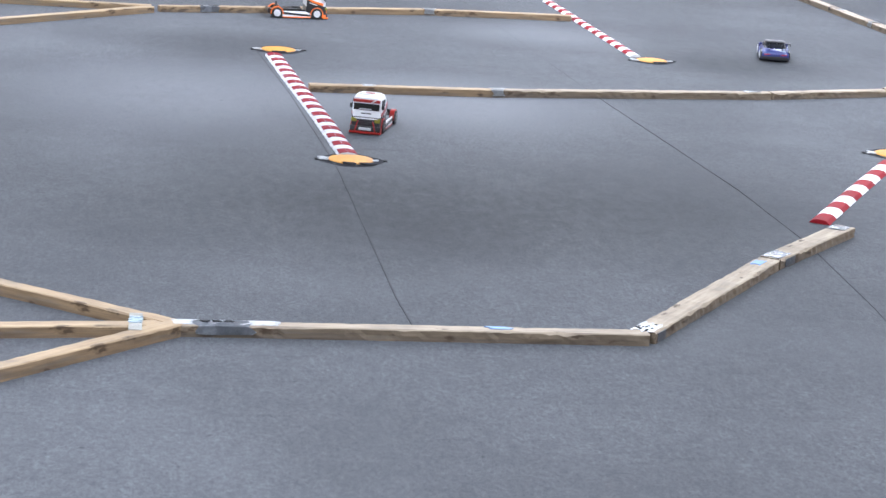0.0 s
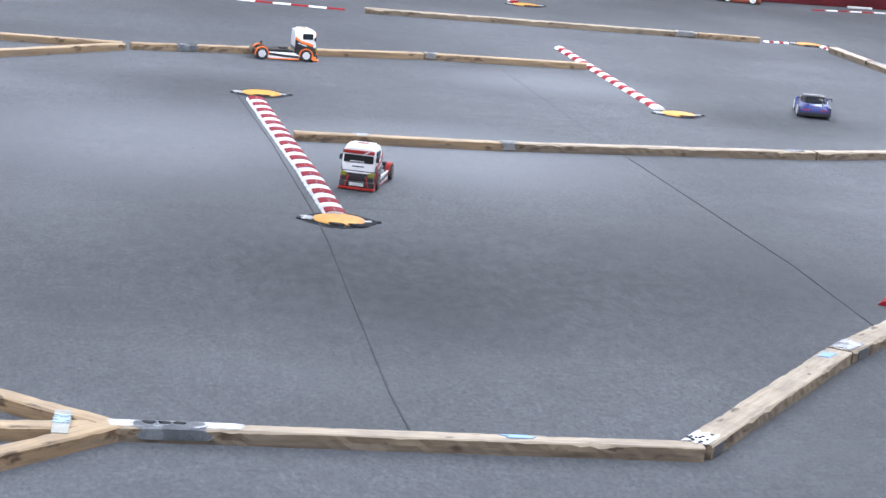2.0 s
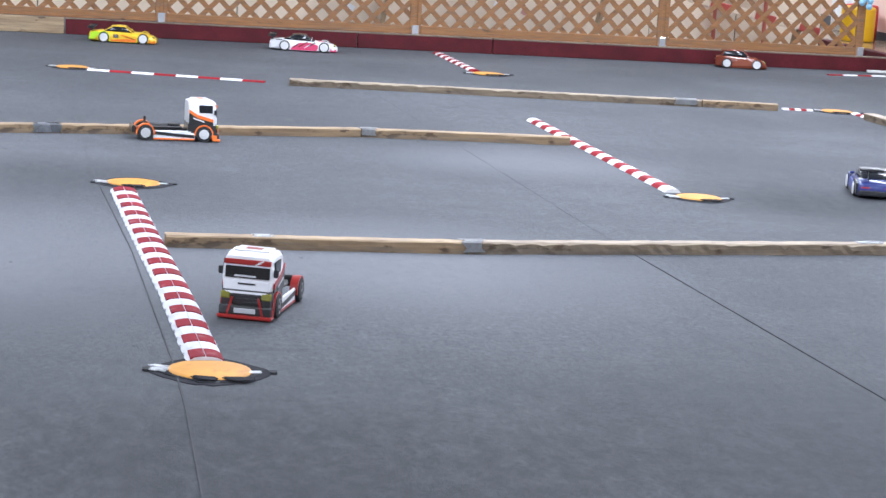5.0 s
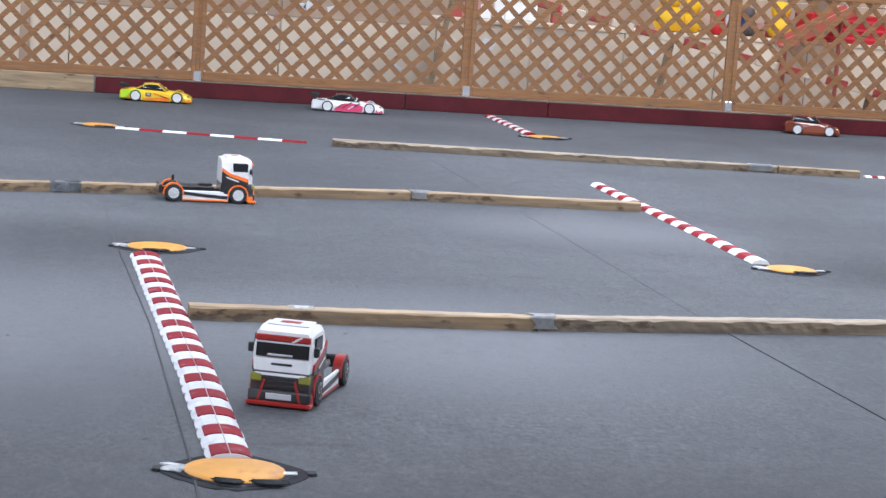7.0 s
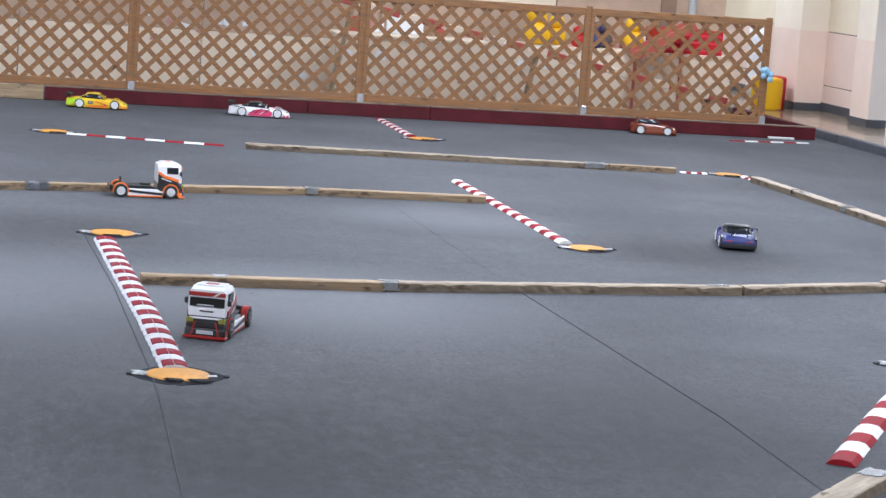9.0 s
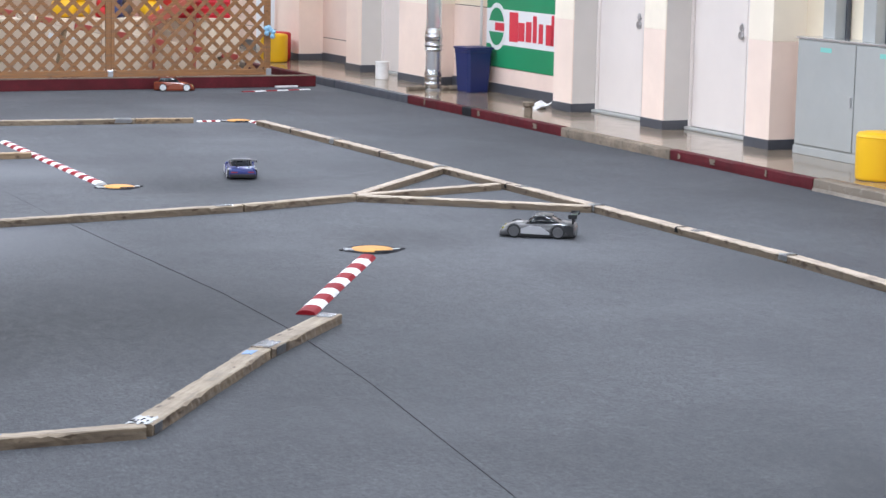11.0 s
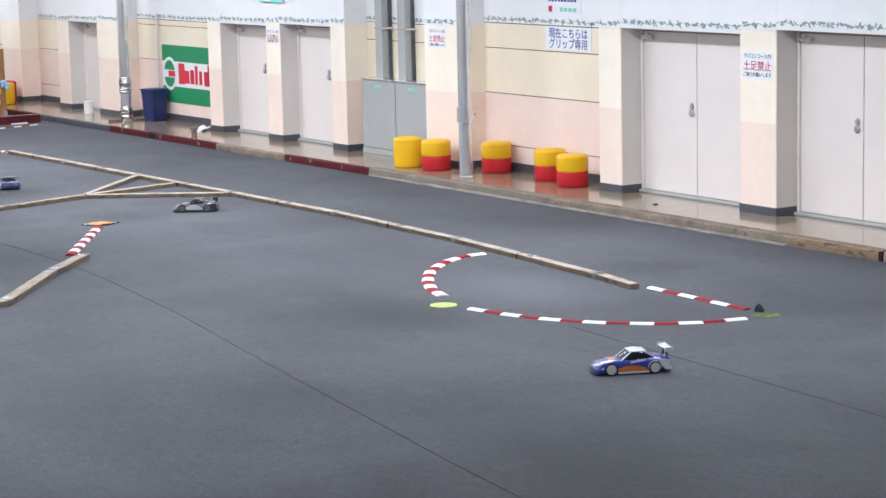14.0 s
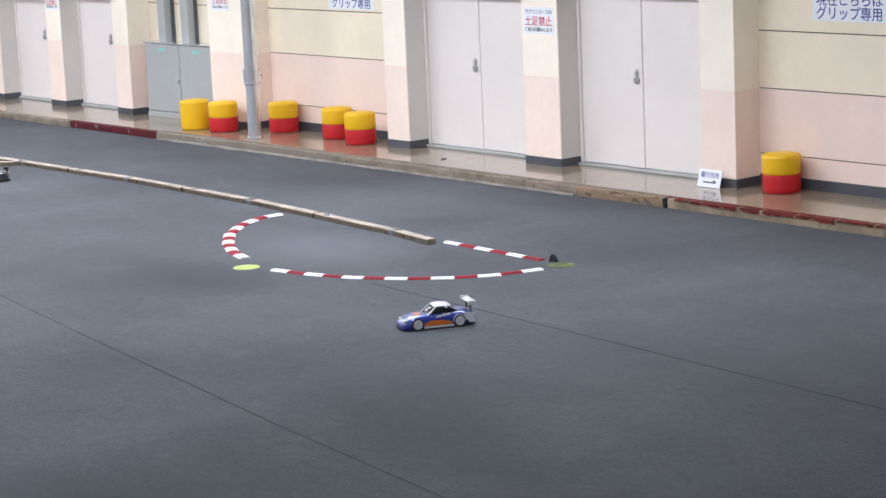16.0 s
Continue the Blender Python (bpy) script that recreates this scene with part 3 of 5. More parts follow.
board = thing("border_board", fence_pose, "maroon painted low board along the foot of the fence", "border board")
for a, b, m in ((7.14, 10.05, M_REDWOOD), (10.05, 11.45, M_REDWOOD), (11.45, CORNER_X, M_REDWOOD)):
    part("plank", box(a + 0.004, -0.10, 0.0, b - 0.004, -0.055, 0.145, 0.006), m, board)
    part("cap", box(a + 0.004, -0.10, 0.147, b - 0.004, 0.0, 0.158, 0.003), M_CONCRETE, board, "pale strip along the top edge")
board2 = thing("border_board", fence_pose, "bare tan wooden board along the foot of the fence", "border board")
part("plank", box(0.0, -0.10, 0.0, 7.13, -0.05, 0.16, 0.006), M_WOOD, board2)

# behind the fence: pale board wall, a toy slope with chequered edging
M_TANBOARD = plain("tan_board", (0.52, 0.37, 0.265), 0.6, vary=0.3, scale=6, stain=(0.55, 0.36, 0.30))
M_BROWNBOARD = plain("brown_board", (0.28, 0.18, 0.12), 0.6, vary=0.25, scale=6)
back_board = thing("wall_backing", pose(0, 28.9, 0), "board wall behind the fence, cream below and tan above", "wall", kind="structure")
for k in range(7):
    x0, x1 = -7.8 + k * 2.243, -7.8 + (k + 1) * 2.243 - 0.012
    part("panel", box(x0, 0.0, 0.0, x1, 0.1, 0.70, 0.006), M_PANEL if k < 6 else M_TANBOARD, back_board)
    part("panel", box(x0, 0.0, 0.706, x1, 0.1, 1.22, 0.006), M_TANBOARD, back_board)
    part("panel", box(x0, 0.0, 1.226, x1, 0.1, 2.3, 0.006), M_PANEL if k < 6 else M_TANBOARD, back_board)
for x, w, m in ((7.02, 0.20, M_BROWNBOARD), (3.4, 0.10, M_TANBOARD), (-1.6, 0.10, M_TANBOARD)):
    part("batten", box(x, -0.04, 0.0, x + w, -0.002, 2.3, 0.006), m, back_board)
part("upright_pipe", turned(cyl(0.05, 0.05, 0.0, 2.3, 16), pose(7.42, -0.08, 0)), M_CABINET, back_board, "grey upright pipe", smooth=True)


# ---- wooden beams that border the track ----
BEAM_W, BEAM_H = 0.084, 0.057


def ragged_wrap(x, n, w, h):
    """Creased tape over the top and down both sides of a beam, with uneven ends."""
    rr = random.Random(int(x * 977 + n * 5000))
    prof = [(-w / 2 - 0.003, 0.004 + rr.uniform(0, 0.012)), (-w / 2 - 0.003, h * 0.5), (-w / 2 - 0.002, h - 0.004), (-w / 2 + 0.008, h + 0.003), (0, h + 0.003), (w / 2 - 0.008, h + 0.003), (w / 2 + 0.002, h - 0.004), (w / 2 + 0.003, h * 0.5), (w / 2 + 0.003, 0.004 + rr.uniform(0, 0.012))]
    bm = bmesh.new()
    cols = []
    for i in range(6):
        wild = 0.02 if i in (0, 5) else 0.004
        cols.append([bm.verts.new((x + n * i / 5 + rr.uniform(-wild, wild), y * (1 + rr.uniform(0, 0.04)), z + rr.uniform(0, 0.003))) for y, z in prof])
    for a, b in zip(cols, cols[1:]):
        for k in range(len(prof) - 1):
            bm.faces.new((a[k], a[k + 1], b[k + 1], b[k]))
    bmesh.ops.solidify(bm, geom=bm.faces[:], thickness=0.0015)
    return bm


def beam(a, b, mat=M_WOOD, label="worn pine beam laid on the carpet as track border", w=BEAM_W, h=BEAM_H, tapes=(), lift=0.0):
    """A sawn beam from a to b with rounded arrises; tapes: (distance from a, length, material, label)."""
    n = dist2(a, b)
    t = thing("wooden_beam", between(a, b, lift), label, "wooden beam", "track border beams")
    bm = bmesh.new()
    rr = random.Random(int(abs(a[0] * 91 + a[1] * 37) * 10))
    k = max(3, int(n / (0.05 if mat is M_WOOD else 0.034)))
    chip = 0.005 if mat is M_WOOD else 0.011 if mat is M_WOOD_GREY else 0.006
    ca = cb = 0.006
    sec = []
    for i in range(k + 1):
        x = n * i / k
        dy, dz = rr.uniform(-0.0015, 0.0015), rr.uniform(-0.0015, 0.001)
        ca = 0.5 * ca + 0.5 * (0.005 + (rr.uniform(0, 2 * chip) if rr.random() < 0.3 else 0))
        cb = 0.5 * cb + 0.5 * (0.005 + (rr.uniform(0, 2 * chip) if rr.random() < 0.3 else 0))
        y0, y1, z1 = -w / 2 + dy, w / 2 + dy, h + dz
        ja, jb = rr.uniform(-0.3, 0.5) * chip, rr.uniform(-0.3, 0.5) * chip
        sec.append([(x, y0 + ca * 0.3, 0.0), (x, y1 - cb * 0.3, 0.0), (x, y1 - jb, z1 * 0.45), (x, y1, z1 - cb), (x, y1 - cb * 0.8, z1), (x, y0 + ca * 0.8, z1), (x, y0, z1 - ca), (x, y0 + ja, z1 * 0.45)])
    body = part("beam", loft(sec), mat, t)
    # upright faces take the darker copy, their shade painted into the colour
    body.data.materials.append(M_WOOD_SHADE if mat is M_WOOD else M_GREY_SHADE)
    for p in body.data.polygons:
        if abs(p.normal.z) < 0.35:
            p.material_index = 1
    for d, ln, tm, tl in tapes:
        if tm is M_SIDETAPE:
            part("tape", box(d, -w / 2 - 0.004, 0.006, d + ln, -w / 2 - 0.0005, h - 0.006, 0.001), tm, t, tl)
        elif tl == "black printed block":
            part("tape", torn_patch(d, ln, -w * 0.05, w * 0.30, h + 0.005), tm, t, tl)
        elif tm is M_BLUETAPE:
            part("tape", torn_patch(d, ln, -w * 0.10, w * 0.34, h + 0.0015), tm, t, tl)
        elif tm is M_WHITETAPE or tl == "thin silver tape":
            part("tape", torn_patch(d, ln, -w * 0.36, w * 0.44, h + 0.0015), tm, t, tl)
            if tl == "torn speckled tape":
                sp = random.Random(8)
                for q in range(14):
                    sx, sy = d + sp.uniform(0.01, ln - 0.02), sp.uniform(-w * 0.3, w * 0.36)
                    part("tape_speck", torn_patch(sx, 0.012, sy, sy + 0.010, h + 0.004), M_DARKTAPE, t)
        else:
            part("tape", ragged_wrap(d, ln, w, h), tm, t, tl)
    return t


def along(a, b, f):
    return (a[0] + (b[0] - a[0]) * f, a[1] + (b[1] - a[1]) * f)


FORK, FRONT_R = (-0.80, 7.49), (1.35, 7.55)
beam((-0.86, 7.49), (1.385, 7.553), M_WOOD_GREY, "weathered pine beam with chipped edges", tapes=((0.14, 0.26, M_CLEARGREY, "creased grey tape"), (0.05, 0.46, M_WHITETAPE, "torn white tape"), (0.17, 0.035, M_DARKTAPE, "black printed block"), (0.225, 0.03, M_DARKTAPE, "black printed block"), (0.275, 0.035, M_DARKTAPE, "black printed block"), (1.49, 0.10, M_BLUETAPE, "pale blue tape")))
for end, h in (((-3.4, 9.38), 0.0585), ((-3.6, 7.12), 0.0555), ((-3.3, 5.02), 0.060)):
    beam(FORK, end, M_WOOD, "pine beam joined at a taped fork", h=h)
fork_tape = part("tape_patch", joined(box(-1.015, 7.33, 0.0605, -0.955, 7.60, 0.0635)), M_FILM)
tagged(fork_tape, "clear tape strip across the beam fork", "tape")
fork_print = part("tape_print", turned(torn_patch(-0.022, 0.044, -0.05, 0.05, 0.0645), pose(-0.985, 7.49, 0)), M_BLUEPRINT)
tagged(fork_print, "faded pale blue printed label on the fork tape", "label")
R_JOINT, R_END = (2.38, 9.06), (3.06, 9.90)
beam(along(FRONT_R, R_JOINT, 0.02), along(R_JOINT, R_END, -0.01), M_WOOD_GREY, "weathered pine beam with chipped edges", 0.125, tapes=((-0.02, 0.15, M_WHITETAPE, "torn speckled tape"), (1.60, 0.09, M_BLUETAPE, "pale blue tape"), (0.02, 0.10, M_SIDETAPE, "dark tape on the sawn side")))
beam(along(R_JOINT, R_END, 0.01), R_END, M_WOOD_GREY, "weathered pine beam with chipped edges", 0.125, tapes=((0.01, 0.16, M_CLEARGREY, "thin silver tape"), (0.06, 0.13, M_SIDETAPE, "dark tape on the sawn side"), (0.93, 0.12, M_CLEARGREY, "thin silver tape")))

B2L, B2J, B2K, B2R = (0.17, 13.95), (1.57, 14.06), (3.86, 14.50), (4.92, 14.88)
beam(B2L, B2J, tapes=((0.42, 0.07, M_WHITETAPE, "white tape"),))
beam(along(B2J, B2K, 0.004), along(B2J, B2K, 0.997), M_WOOD_GREY, tapes=((-0.02, 0.10, M_GREYTAPE, "crumpled silver tape"), (2.10, 0.13, M_CLEARGREY, "thin silver tape")))
beam(along(B2K, B2R, 0.006), B2R, M_WOOD_GREY)
TA, TB, TC = (6.38, 16.56), (6.47, 15.32), (6.62, 13.76)
for end, f0, f1 in ((TA, 0.03, 0.96), (TB, 0.03, 0.95), (TC, 0.02, 0.97)):
    beam(along(B2R, end, f0), along(B2R, end, f1), M_WOOD_PALE, "pine beam of the triangular divider")
B5L, BEND = (6.0, 21.1), (6.72, 4.60)
LANE = [B5L, (6.19, 19.0), TA, TC, (6.82, 11.1), (6.90, 8.30), (6.80, 5.30), BEND]
# narrow dark bands stand in for the dark cracks at beam joints
for a, b in zip(LANE, LANE[1:]):
    beam(along(a, b, 0.004), along(a, b, 0.996), M_WOOD_PALE, "bleached pine beam along the back straight", 0.105, tapes=((dist2(a, b) - 0.10, 0.09, M_GREYTAPE, "silver tape"), (dist2(a, b) * 0.46, 0.025, M_DARKTAPE, "dark band standing for a crack at a joint"), (dist2(a, b) * 0.52, 0.10, M_CLEARGREY, "thin silver tape")) if b != BEND else ())

B3F, B3J, B3R = (-0.98, 17.78), (1.52, 18.42), (2.96, 18.48)
beam(B3F, along(B3F, B3J, 0.21), tapes=((0.38, 0.17, M_CLEARGREY, "scuffed grey tape"),))
beam(along(B3F, B3J, 0.215), along(B3F, B3J, 0.996))
beam(along(B3J, B3R, 0.004), B3R, M_WOOD, tapes=((0.0, 0.1, M_GREYTAPE, "silver tape"), (0.0, 0.025, M_WHITETAPE, "white tape")))
beam(along(B3F, (-4.5, 17.95), 0.02), (-4.5, 17.95), M_WOOD, "pine beam joined at a fork")
beam(along(B3F, (-4.4, 14.6), 0.02), (-4.4, 14.6), M_WOOD, "pine beam joined at a fork")
B4L, B4R = (1.27, 21.65), (5.34, 21.52)
beam(B4L, along(B4L, B4R, 0.84), M_WOOD_GREY, tapes=((3.2, 0.17, M_GREYTAPE, "silver tape"),))
beam(along(B4L, B4R, 0.843), B4R, M_WOOD)


# ---- painted kerb strips ----
def strip(points, width, height, count, first="white", label="red and white striped rubber kerb strip on the carpet", split=False):
    """A low domed strip along points, cut into stripes of alternating colour."""
    pts = [Vector((p[0], p[1], 0)) for p in points]
    lens = [0.0]
    for a, b in zip(pts, pts[1:]):
        lens.append(lens[-1] + (b - a).length)
    total = lens[-1]

    def at(d):
        for k in range(len(pts) - 1):
            if d <= lens[k + 1] or k == len(pts) - 2:
                f = (d - lens[k]) / max(1e-6, lens[k + 1] - lens[k])
                return pts[k].lerp(pts[k + 1], f)

    def way(d):
        return (at(min(total, d + 0.12)) - at(max(0, d - 0.12))).normalized()

    origin = pts[0]
    t = thing("kerb_strip", Matrix.Translation(origin), label, "kerb strip", "striped kerbs")

    def ring(d, y0, y1, lift):
        c, f = at(d) - origin, way(d)
        side = Vector((-f.y, f.x, 0))
        out = []
        for k in range(7):
            y = y0 + (y1 - y0) * k / 6
            z = height * math.sqrt(max(0.0, 1 - (2 * y / width) ** 2)) + 0.003 + lift
            out.append(c + side * y + Vector((0, 0, z)))
        out += [c + side * y1 + Vector((0, 0, 0.0005)), c + side * y0 + Vector((0, 0, 0.0005))]
        return out

    step = total / count
    rr = random.Random(int(total * 1000))
    for i in range(count):
        red = (i % 2 == 0) == (first == "red")
        d0, d1 = i * step, (i + 1) * step
        if split:
            bulge = rr.uniform(1.01, 1.06)
            part("stripe", loft([ring(d, -width / 2 * q, width / 2 * q, 0) for d, q in ((d0, 0.94), (d0 + step * 0.25, bulge), (d1 - step * 0.25, bulge), (d1, 0.94))]), M_DULLWHITE, t)
            if red:
                g = 0.0022
                for y0, y1 in ((-width * 0.47, -g), (g, width * 0.40)):
                    j = rr.uniform(-0.007, 0.007)
                    part("stripe", loft([ring(d, y0, y1, 0.003) for d in (d0 + 0.004 + j, (d0 + d1) / 2, d1 - 0.004 + j)]), M_WORNRED, t)
            else:
                g = rr.uniform(-0.004, 0.004)
                part("crack", loft([ring(d, g - 0.0012 + k, g + 0.0012 + k, 0.001) for d, k in ((d0, 0.0), ((d0 + d1) / 2, rr.uniform(-0.003, 0.003)), (d1, 0.0))]), M_GREYTAPE, t)
        else:
            part("stripe", loft([ring(d, -width / 2, width / 2, 0) for d in (d0 + 0.001, (d0 + d1) / 2, d1 - 0.001)]), M_RED if red else M_KWHITE, t)
    return t


strip([(0.285, 11.60), (0.20, 12.8), (0.08, 14.2), (-0.03, 15.55)], 0.135, 0.022, 31, "red", "worn red and white striped kerb strip with doubled blocks", split=True)
strip([(2.96, 19.85), (3.06, 18.1), (3.16, 16.36)], 0.10, 0.022, 25, "white")
strip([(3.03, 25.60), (3.13, 23.70)], 0.10, 0.02, 15, "red")
strip([(-0.36, 22.10), (1.08, 21.78)], 0.07, 0.012, 8, "white", "flat red and white kerb strip on the carpet")
strip([(5.42, 21.62), (5.68, 21.62)], 0.07, 0.012, 5, "white", "short piece of striped kerb strip")
strip([(6.02, 21.50), (6.06, 21.14)], 0.09, 0.014, 4, "white", "short worn piece of striped kerb strip")
strip([(2.99, 10.17), (3.5, 11.10), (4.05, 12.08)], 0.125, 0.024, 11, "red")
strip([(7.05, 25.40), (8.05, 25.66)], 0.06, 0.010, 6, "red", "thin worn striped strip near the far corner")
strip([(6.70, 7.42), (6.43, 7.40), (6.06, 7.18), (5.67, 6.78), (5.33, 6.24), (5.13, 5.80), (5.04, 5.42)], 0.125, 0.014, 13, "white", "curved red and white striped kerb strip")
strip([(4.90, 4.67), (5.02, 4.20), (5.20, 3.76), (5.48, 3.36), (5.80, 3.05), (6.16, 2.84), (6.63, 2.74)], 0.10, 0.014, 13, "white", "curved red and white striped kerb strip")
strip([(6.89, 4.58), (6.91, 3.08)], 0.09, 0.014, 6, "white")


# ---- orange corner marker domes ----
def lens_sheet(a, b, n, z, seed, wild):
    """A thin sheet with two pointed ends and ragged edges, a long and b wide from its middle."""
    rr = random.Random(seed)
    rim = []
    for k in range(n):
        q = -1 + 2 * k / n
        rim.append((a * q, -b * (1 - abs(q) ** 2.1) * (1 + rr.uniform(-wild, wild)) - 0.006))
    for k in range(n):
        q = 1 - 2 * k / n
        rim.append((a * q, b * (1 - abs(q) ** 2.1) * (1 + rr.uniform(-wild, wild)) + 0.006))
    bm = bmesh.new()
    lo = [bm.verts.new((x, y, z - 0.002)) for x, y in rim]
    hi = [bm.verts.new((x * 0.985, y * 0.985, z + rr.uniform(0, 0.0015))) for x, y in rim]
    top = bm.verts.new((0, 0, z + 0.003))
    bm.faces.new(lo[::-1])
    for k in range(len(rim)):
        m = (k + 1) % len(rim)
        bm.faces.new((lo[k], lo[m], hi[m], hi[k]))
        bm.faces.new((hi[k], hi[m], top))
    return bm


def dome(x, y, r=0.135, turn=0.0):
    t = thing("marker_dome", pose(x, y, 0, 0, 0, turn), "low orange rubber marker dome taped to the carpet", "marker", "orange marker domes")
    seed = int(x * 77 + y * 13)
    rr = random.Random(seed)
    part("tape_sheet", lens_sheet(r * 1.52, r * 1.34, 16, 0.0025, seed, 0.05), M_RINGTAPE, t, "scuffed dark grey tape with pointed ends")
    part("film_sheet", turned(lens_sheet(r * 1.30, r * 1.14, 11, 0.0055, seed + 5, 0.10), pose(0, 0, 0, 0, 0, rr.uniform(-5, 5))), M_FILMGREY, t, "wrinkled scuffed film tape")
    prof = [(r, 0.003)] + [(r * math.cos(a), 0.007 + 0.011 * math.sin(a)) for a in (0.25, 0.55, 0.9, 1.25, 1.5)]
    part("dome_body", lathe(prof, 28), M_ORANGE, t, smooth=True)
    for s in (-1, 1):
        part("tape_tab", loft([[(s * r * q, -b, 0.001), (s * r * q, b, 0.001), (s * r * q, b * 0.8, 0.009), (s * r * q, -b * 0.8, 0.009)] for q, b in ((1.40, 0.020), (1.48, 0.027), (1.57, 0.018))]), M_DARKTAPE, t, "black tape tab")
    for k, sx in enumerate((-1, -1, -1, 1)):
        part("tape_scrap", turned(torn_patch(-0.03, rr.uniform(0.035, 0.055), -0.013, 0.013, 0.0085), pose(sx * r * rr.uniform(1.04, 1.14), 0.035 - 0.03 * k if sx < 0 else -0.02, 0, 0, 0, rr.uniform(-30, 10))), M_WHITETAPE, t, "torn pale tape")
    for k in range(3):
        part("edge_patch", turned(torn_patch(-0.025, rr.uniform(0.04, 0.08), -0.017, 0.017, 0.009), pose(rr.uniform(-0.4, 0.6) * r, -r * rr.uniform(0.93, 1.0), 0.0035, 6, 0, rr.uniform(-14, 14))), M_RINGTAPE, t, "dark ragged patch at the front edge")
    return t


for x, y, r in ((0.295, 11.48, 0.148), (0.025, 15.84, 0.148), (3.27, 16.18, 0.135), (3.22, 23.55, 0.15), (-0.49, 22.25, 0.14), (5.90, 21.62, 0.14), (4.20, 12.40, 0.15)):
    dome(x, y, r, random.Random(int(x * 100)).uniform(-6, 6))
for x, y in ((4.80, 5.00), (6.88, 2.76)):
    spot = part("floor_spot", lathe([(0.13, 0.0006), (0.128, 0.004), (0.10, 0.005)], 30), M_LIME if y > 4 else M_LIMEDARK)
    spot.location = (x, y, 0)
    tagged(spot, "flat lime-yellow disc on the carpet" if y > 4 else "scuffed lime disc with black rubber marks on the carpet", "floor disc", "lime floor discs")
rr = random.Random(3)
bmr = bmesh.new()
foot = [bmr.verts.new((0.075 * math.cos(a) * rr.uniform(0.75, 1.25), 0.05 * math.sin(a) * rr.uniform(0.7, 1.3), 0.0)) for a in [math.pi * k / 5 for k in range(10)]]
ridge = [bmr.verts.new((v.co.x * rr.uniform(0.35, 0.8), v.co.y * rr.uniform(0.2, 0.6), 0.022 + rr.uniform(0.0, 0.045))) for v in foot]
peak = bmr.verts.new((-0.015, 0.004, 0.035))
for k in range(10):
    n = (k + 1) % 10
    bmr.faces.new((foot[k], foot[n], ridge[n], ridge[k]))
    bmr.faces.new((ridge[k], ridge[n], peak))
bmr.faces.new(foot[::-1])
scrap = part("rubber_scrap", bmr, M_DARKTAPE)
scrap.matrix_world = pose(6.97, 2.98, 0.001, 0, 0, 70)
tagged(scrap, "crumpled scrap of black rubber on the carpet", "scrap")


# ---- carpet seams ----
def seam(points, w, mat=M_SEAM):
    for a, b in zip(points, points[1:]):
        ob = part("floor_seam", box(0, -w / 2, 0.0005, dist2(a, b), w / 2, 0.0035 if mat is M_SEAM else 0.0015), mat)
        ob.matrix_world = between(a, b)
        tagged(ob, "dark seam between carpet widths" if mat is M_SEAM else "faint seam between carpet widths", "seam", kind="structure")


# tone and width of each length set to fit the camera's view
seam([(-0.62, 23.6), (-0.27, 17.2), (-0.18, 16.0)], 0.004, M_SEAMFAINT)
seam([(-0.18, 16.0), (0.02, 13.8), (0.17, 11.6)], 0.0045)
seam([(0.17, 11.6), (0.20, 11.0), (0.27, 8.2), (0.31, 7.6)], 0.006)
seam([(1.75, 24.0), (2.28, 16.3)], 0.003, M_SEAMFAINT)
seam([(2.28, 16.3), (2.42, 14.25)], 0.004, M_SEAMFAINT)
seam([(2.42, 14.25), (2.72, 11.0), (2.77, 9.7)], 0.005)
seam([(2.77, 9.7), (2.73, 8.3), (2.58, 6.2), (2.28, 3.6), (1.88, -0.2), (1.68, -2.6), (1.2, -10.0)], 0.0032)
seam([(5.17, 3.4), (5.12, 0.2), (4.95, -8)], 0.0045)


# ---- things on the walkway ----
def stool(u, v, lower):
    t = thing("stool", Matrix.Translation(uv(u, v, SIDE_Z)), "round padded vinyl stool, yellow over red" if lower is M_REDV else "round padded vinyl stool, all yellow" if lower is M_YELLOW else "round padded vinyl stool, all red", "stool", "vinyl stools on the walkway")
    r = 0.206
    up = M_REDV if lower is M_BANNERR else M_YELLOW
    if lower is M_REDV:
        part("lower_drum", lathe([(r * 0.9, 0.0), (r * 0.97, 0.006), (r, 0.03), (r * 1.008, 0.195), (r * 0.985, 0.207)], 36), lower, t, smooth=True)
        part("cushion", lathe([(r * 0.985, 0.205), (r * 1.012, 0.222), (r * 1.015, 0.375), (r * 0.995, 0.402), (r * 0.93, 0.418), (r * 0.6, 0.428), (r * 0.1, 0.431)], 36), up, t, smooth=True)
    else:
        part("padded_drum", lathe([(r * 0.9, 0.0), (r * 0.97, 0.006), (r, 0.03), (r * 1.015, 0.2), (r * 1.015, 0.375), (r * 0.995, 0.402), (r * 0.93, 0.418), (r * 0.6, 0.428), (r * 0.1, 0.431)], 36), up, t, smooth=True)
    part("seam_welt", lathe([(r * 0.98, 0.378), (r * 1.03, 0.382), (r * 1.03, 0.388), (r * 0.98, 0.392)], 36), up, t, smooth=True)
    part("foot_ring", lathe([(r * 0.86, -0.001), (r * 0.94, -0.001), (r * 0.94, 0.008), (r * 0.86, 0.008)], 36), M_BLACK, t)
    return t


for u, v, m in ((13.88, 10.46, M_YELLOW), (13.28, 10.55, M_REDV), (12.43, 11.00, M_REDV), (11.17, 11.00, M_REDV), (10.42, 10.82, M_REDV), (3.15, 10.98, M_REDV), (28.95, 10.36, M_YELLOW), (29.45, 10.60, M_BANNERR)):
    stool(u, v, m)


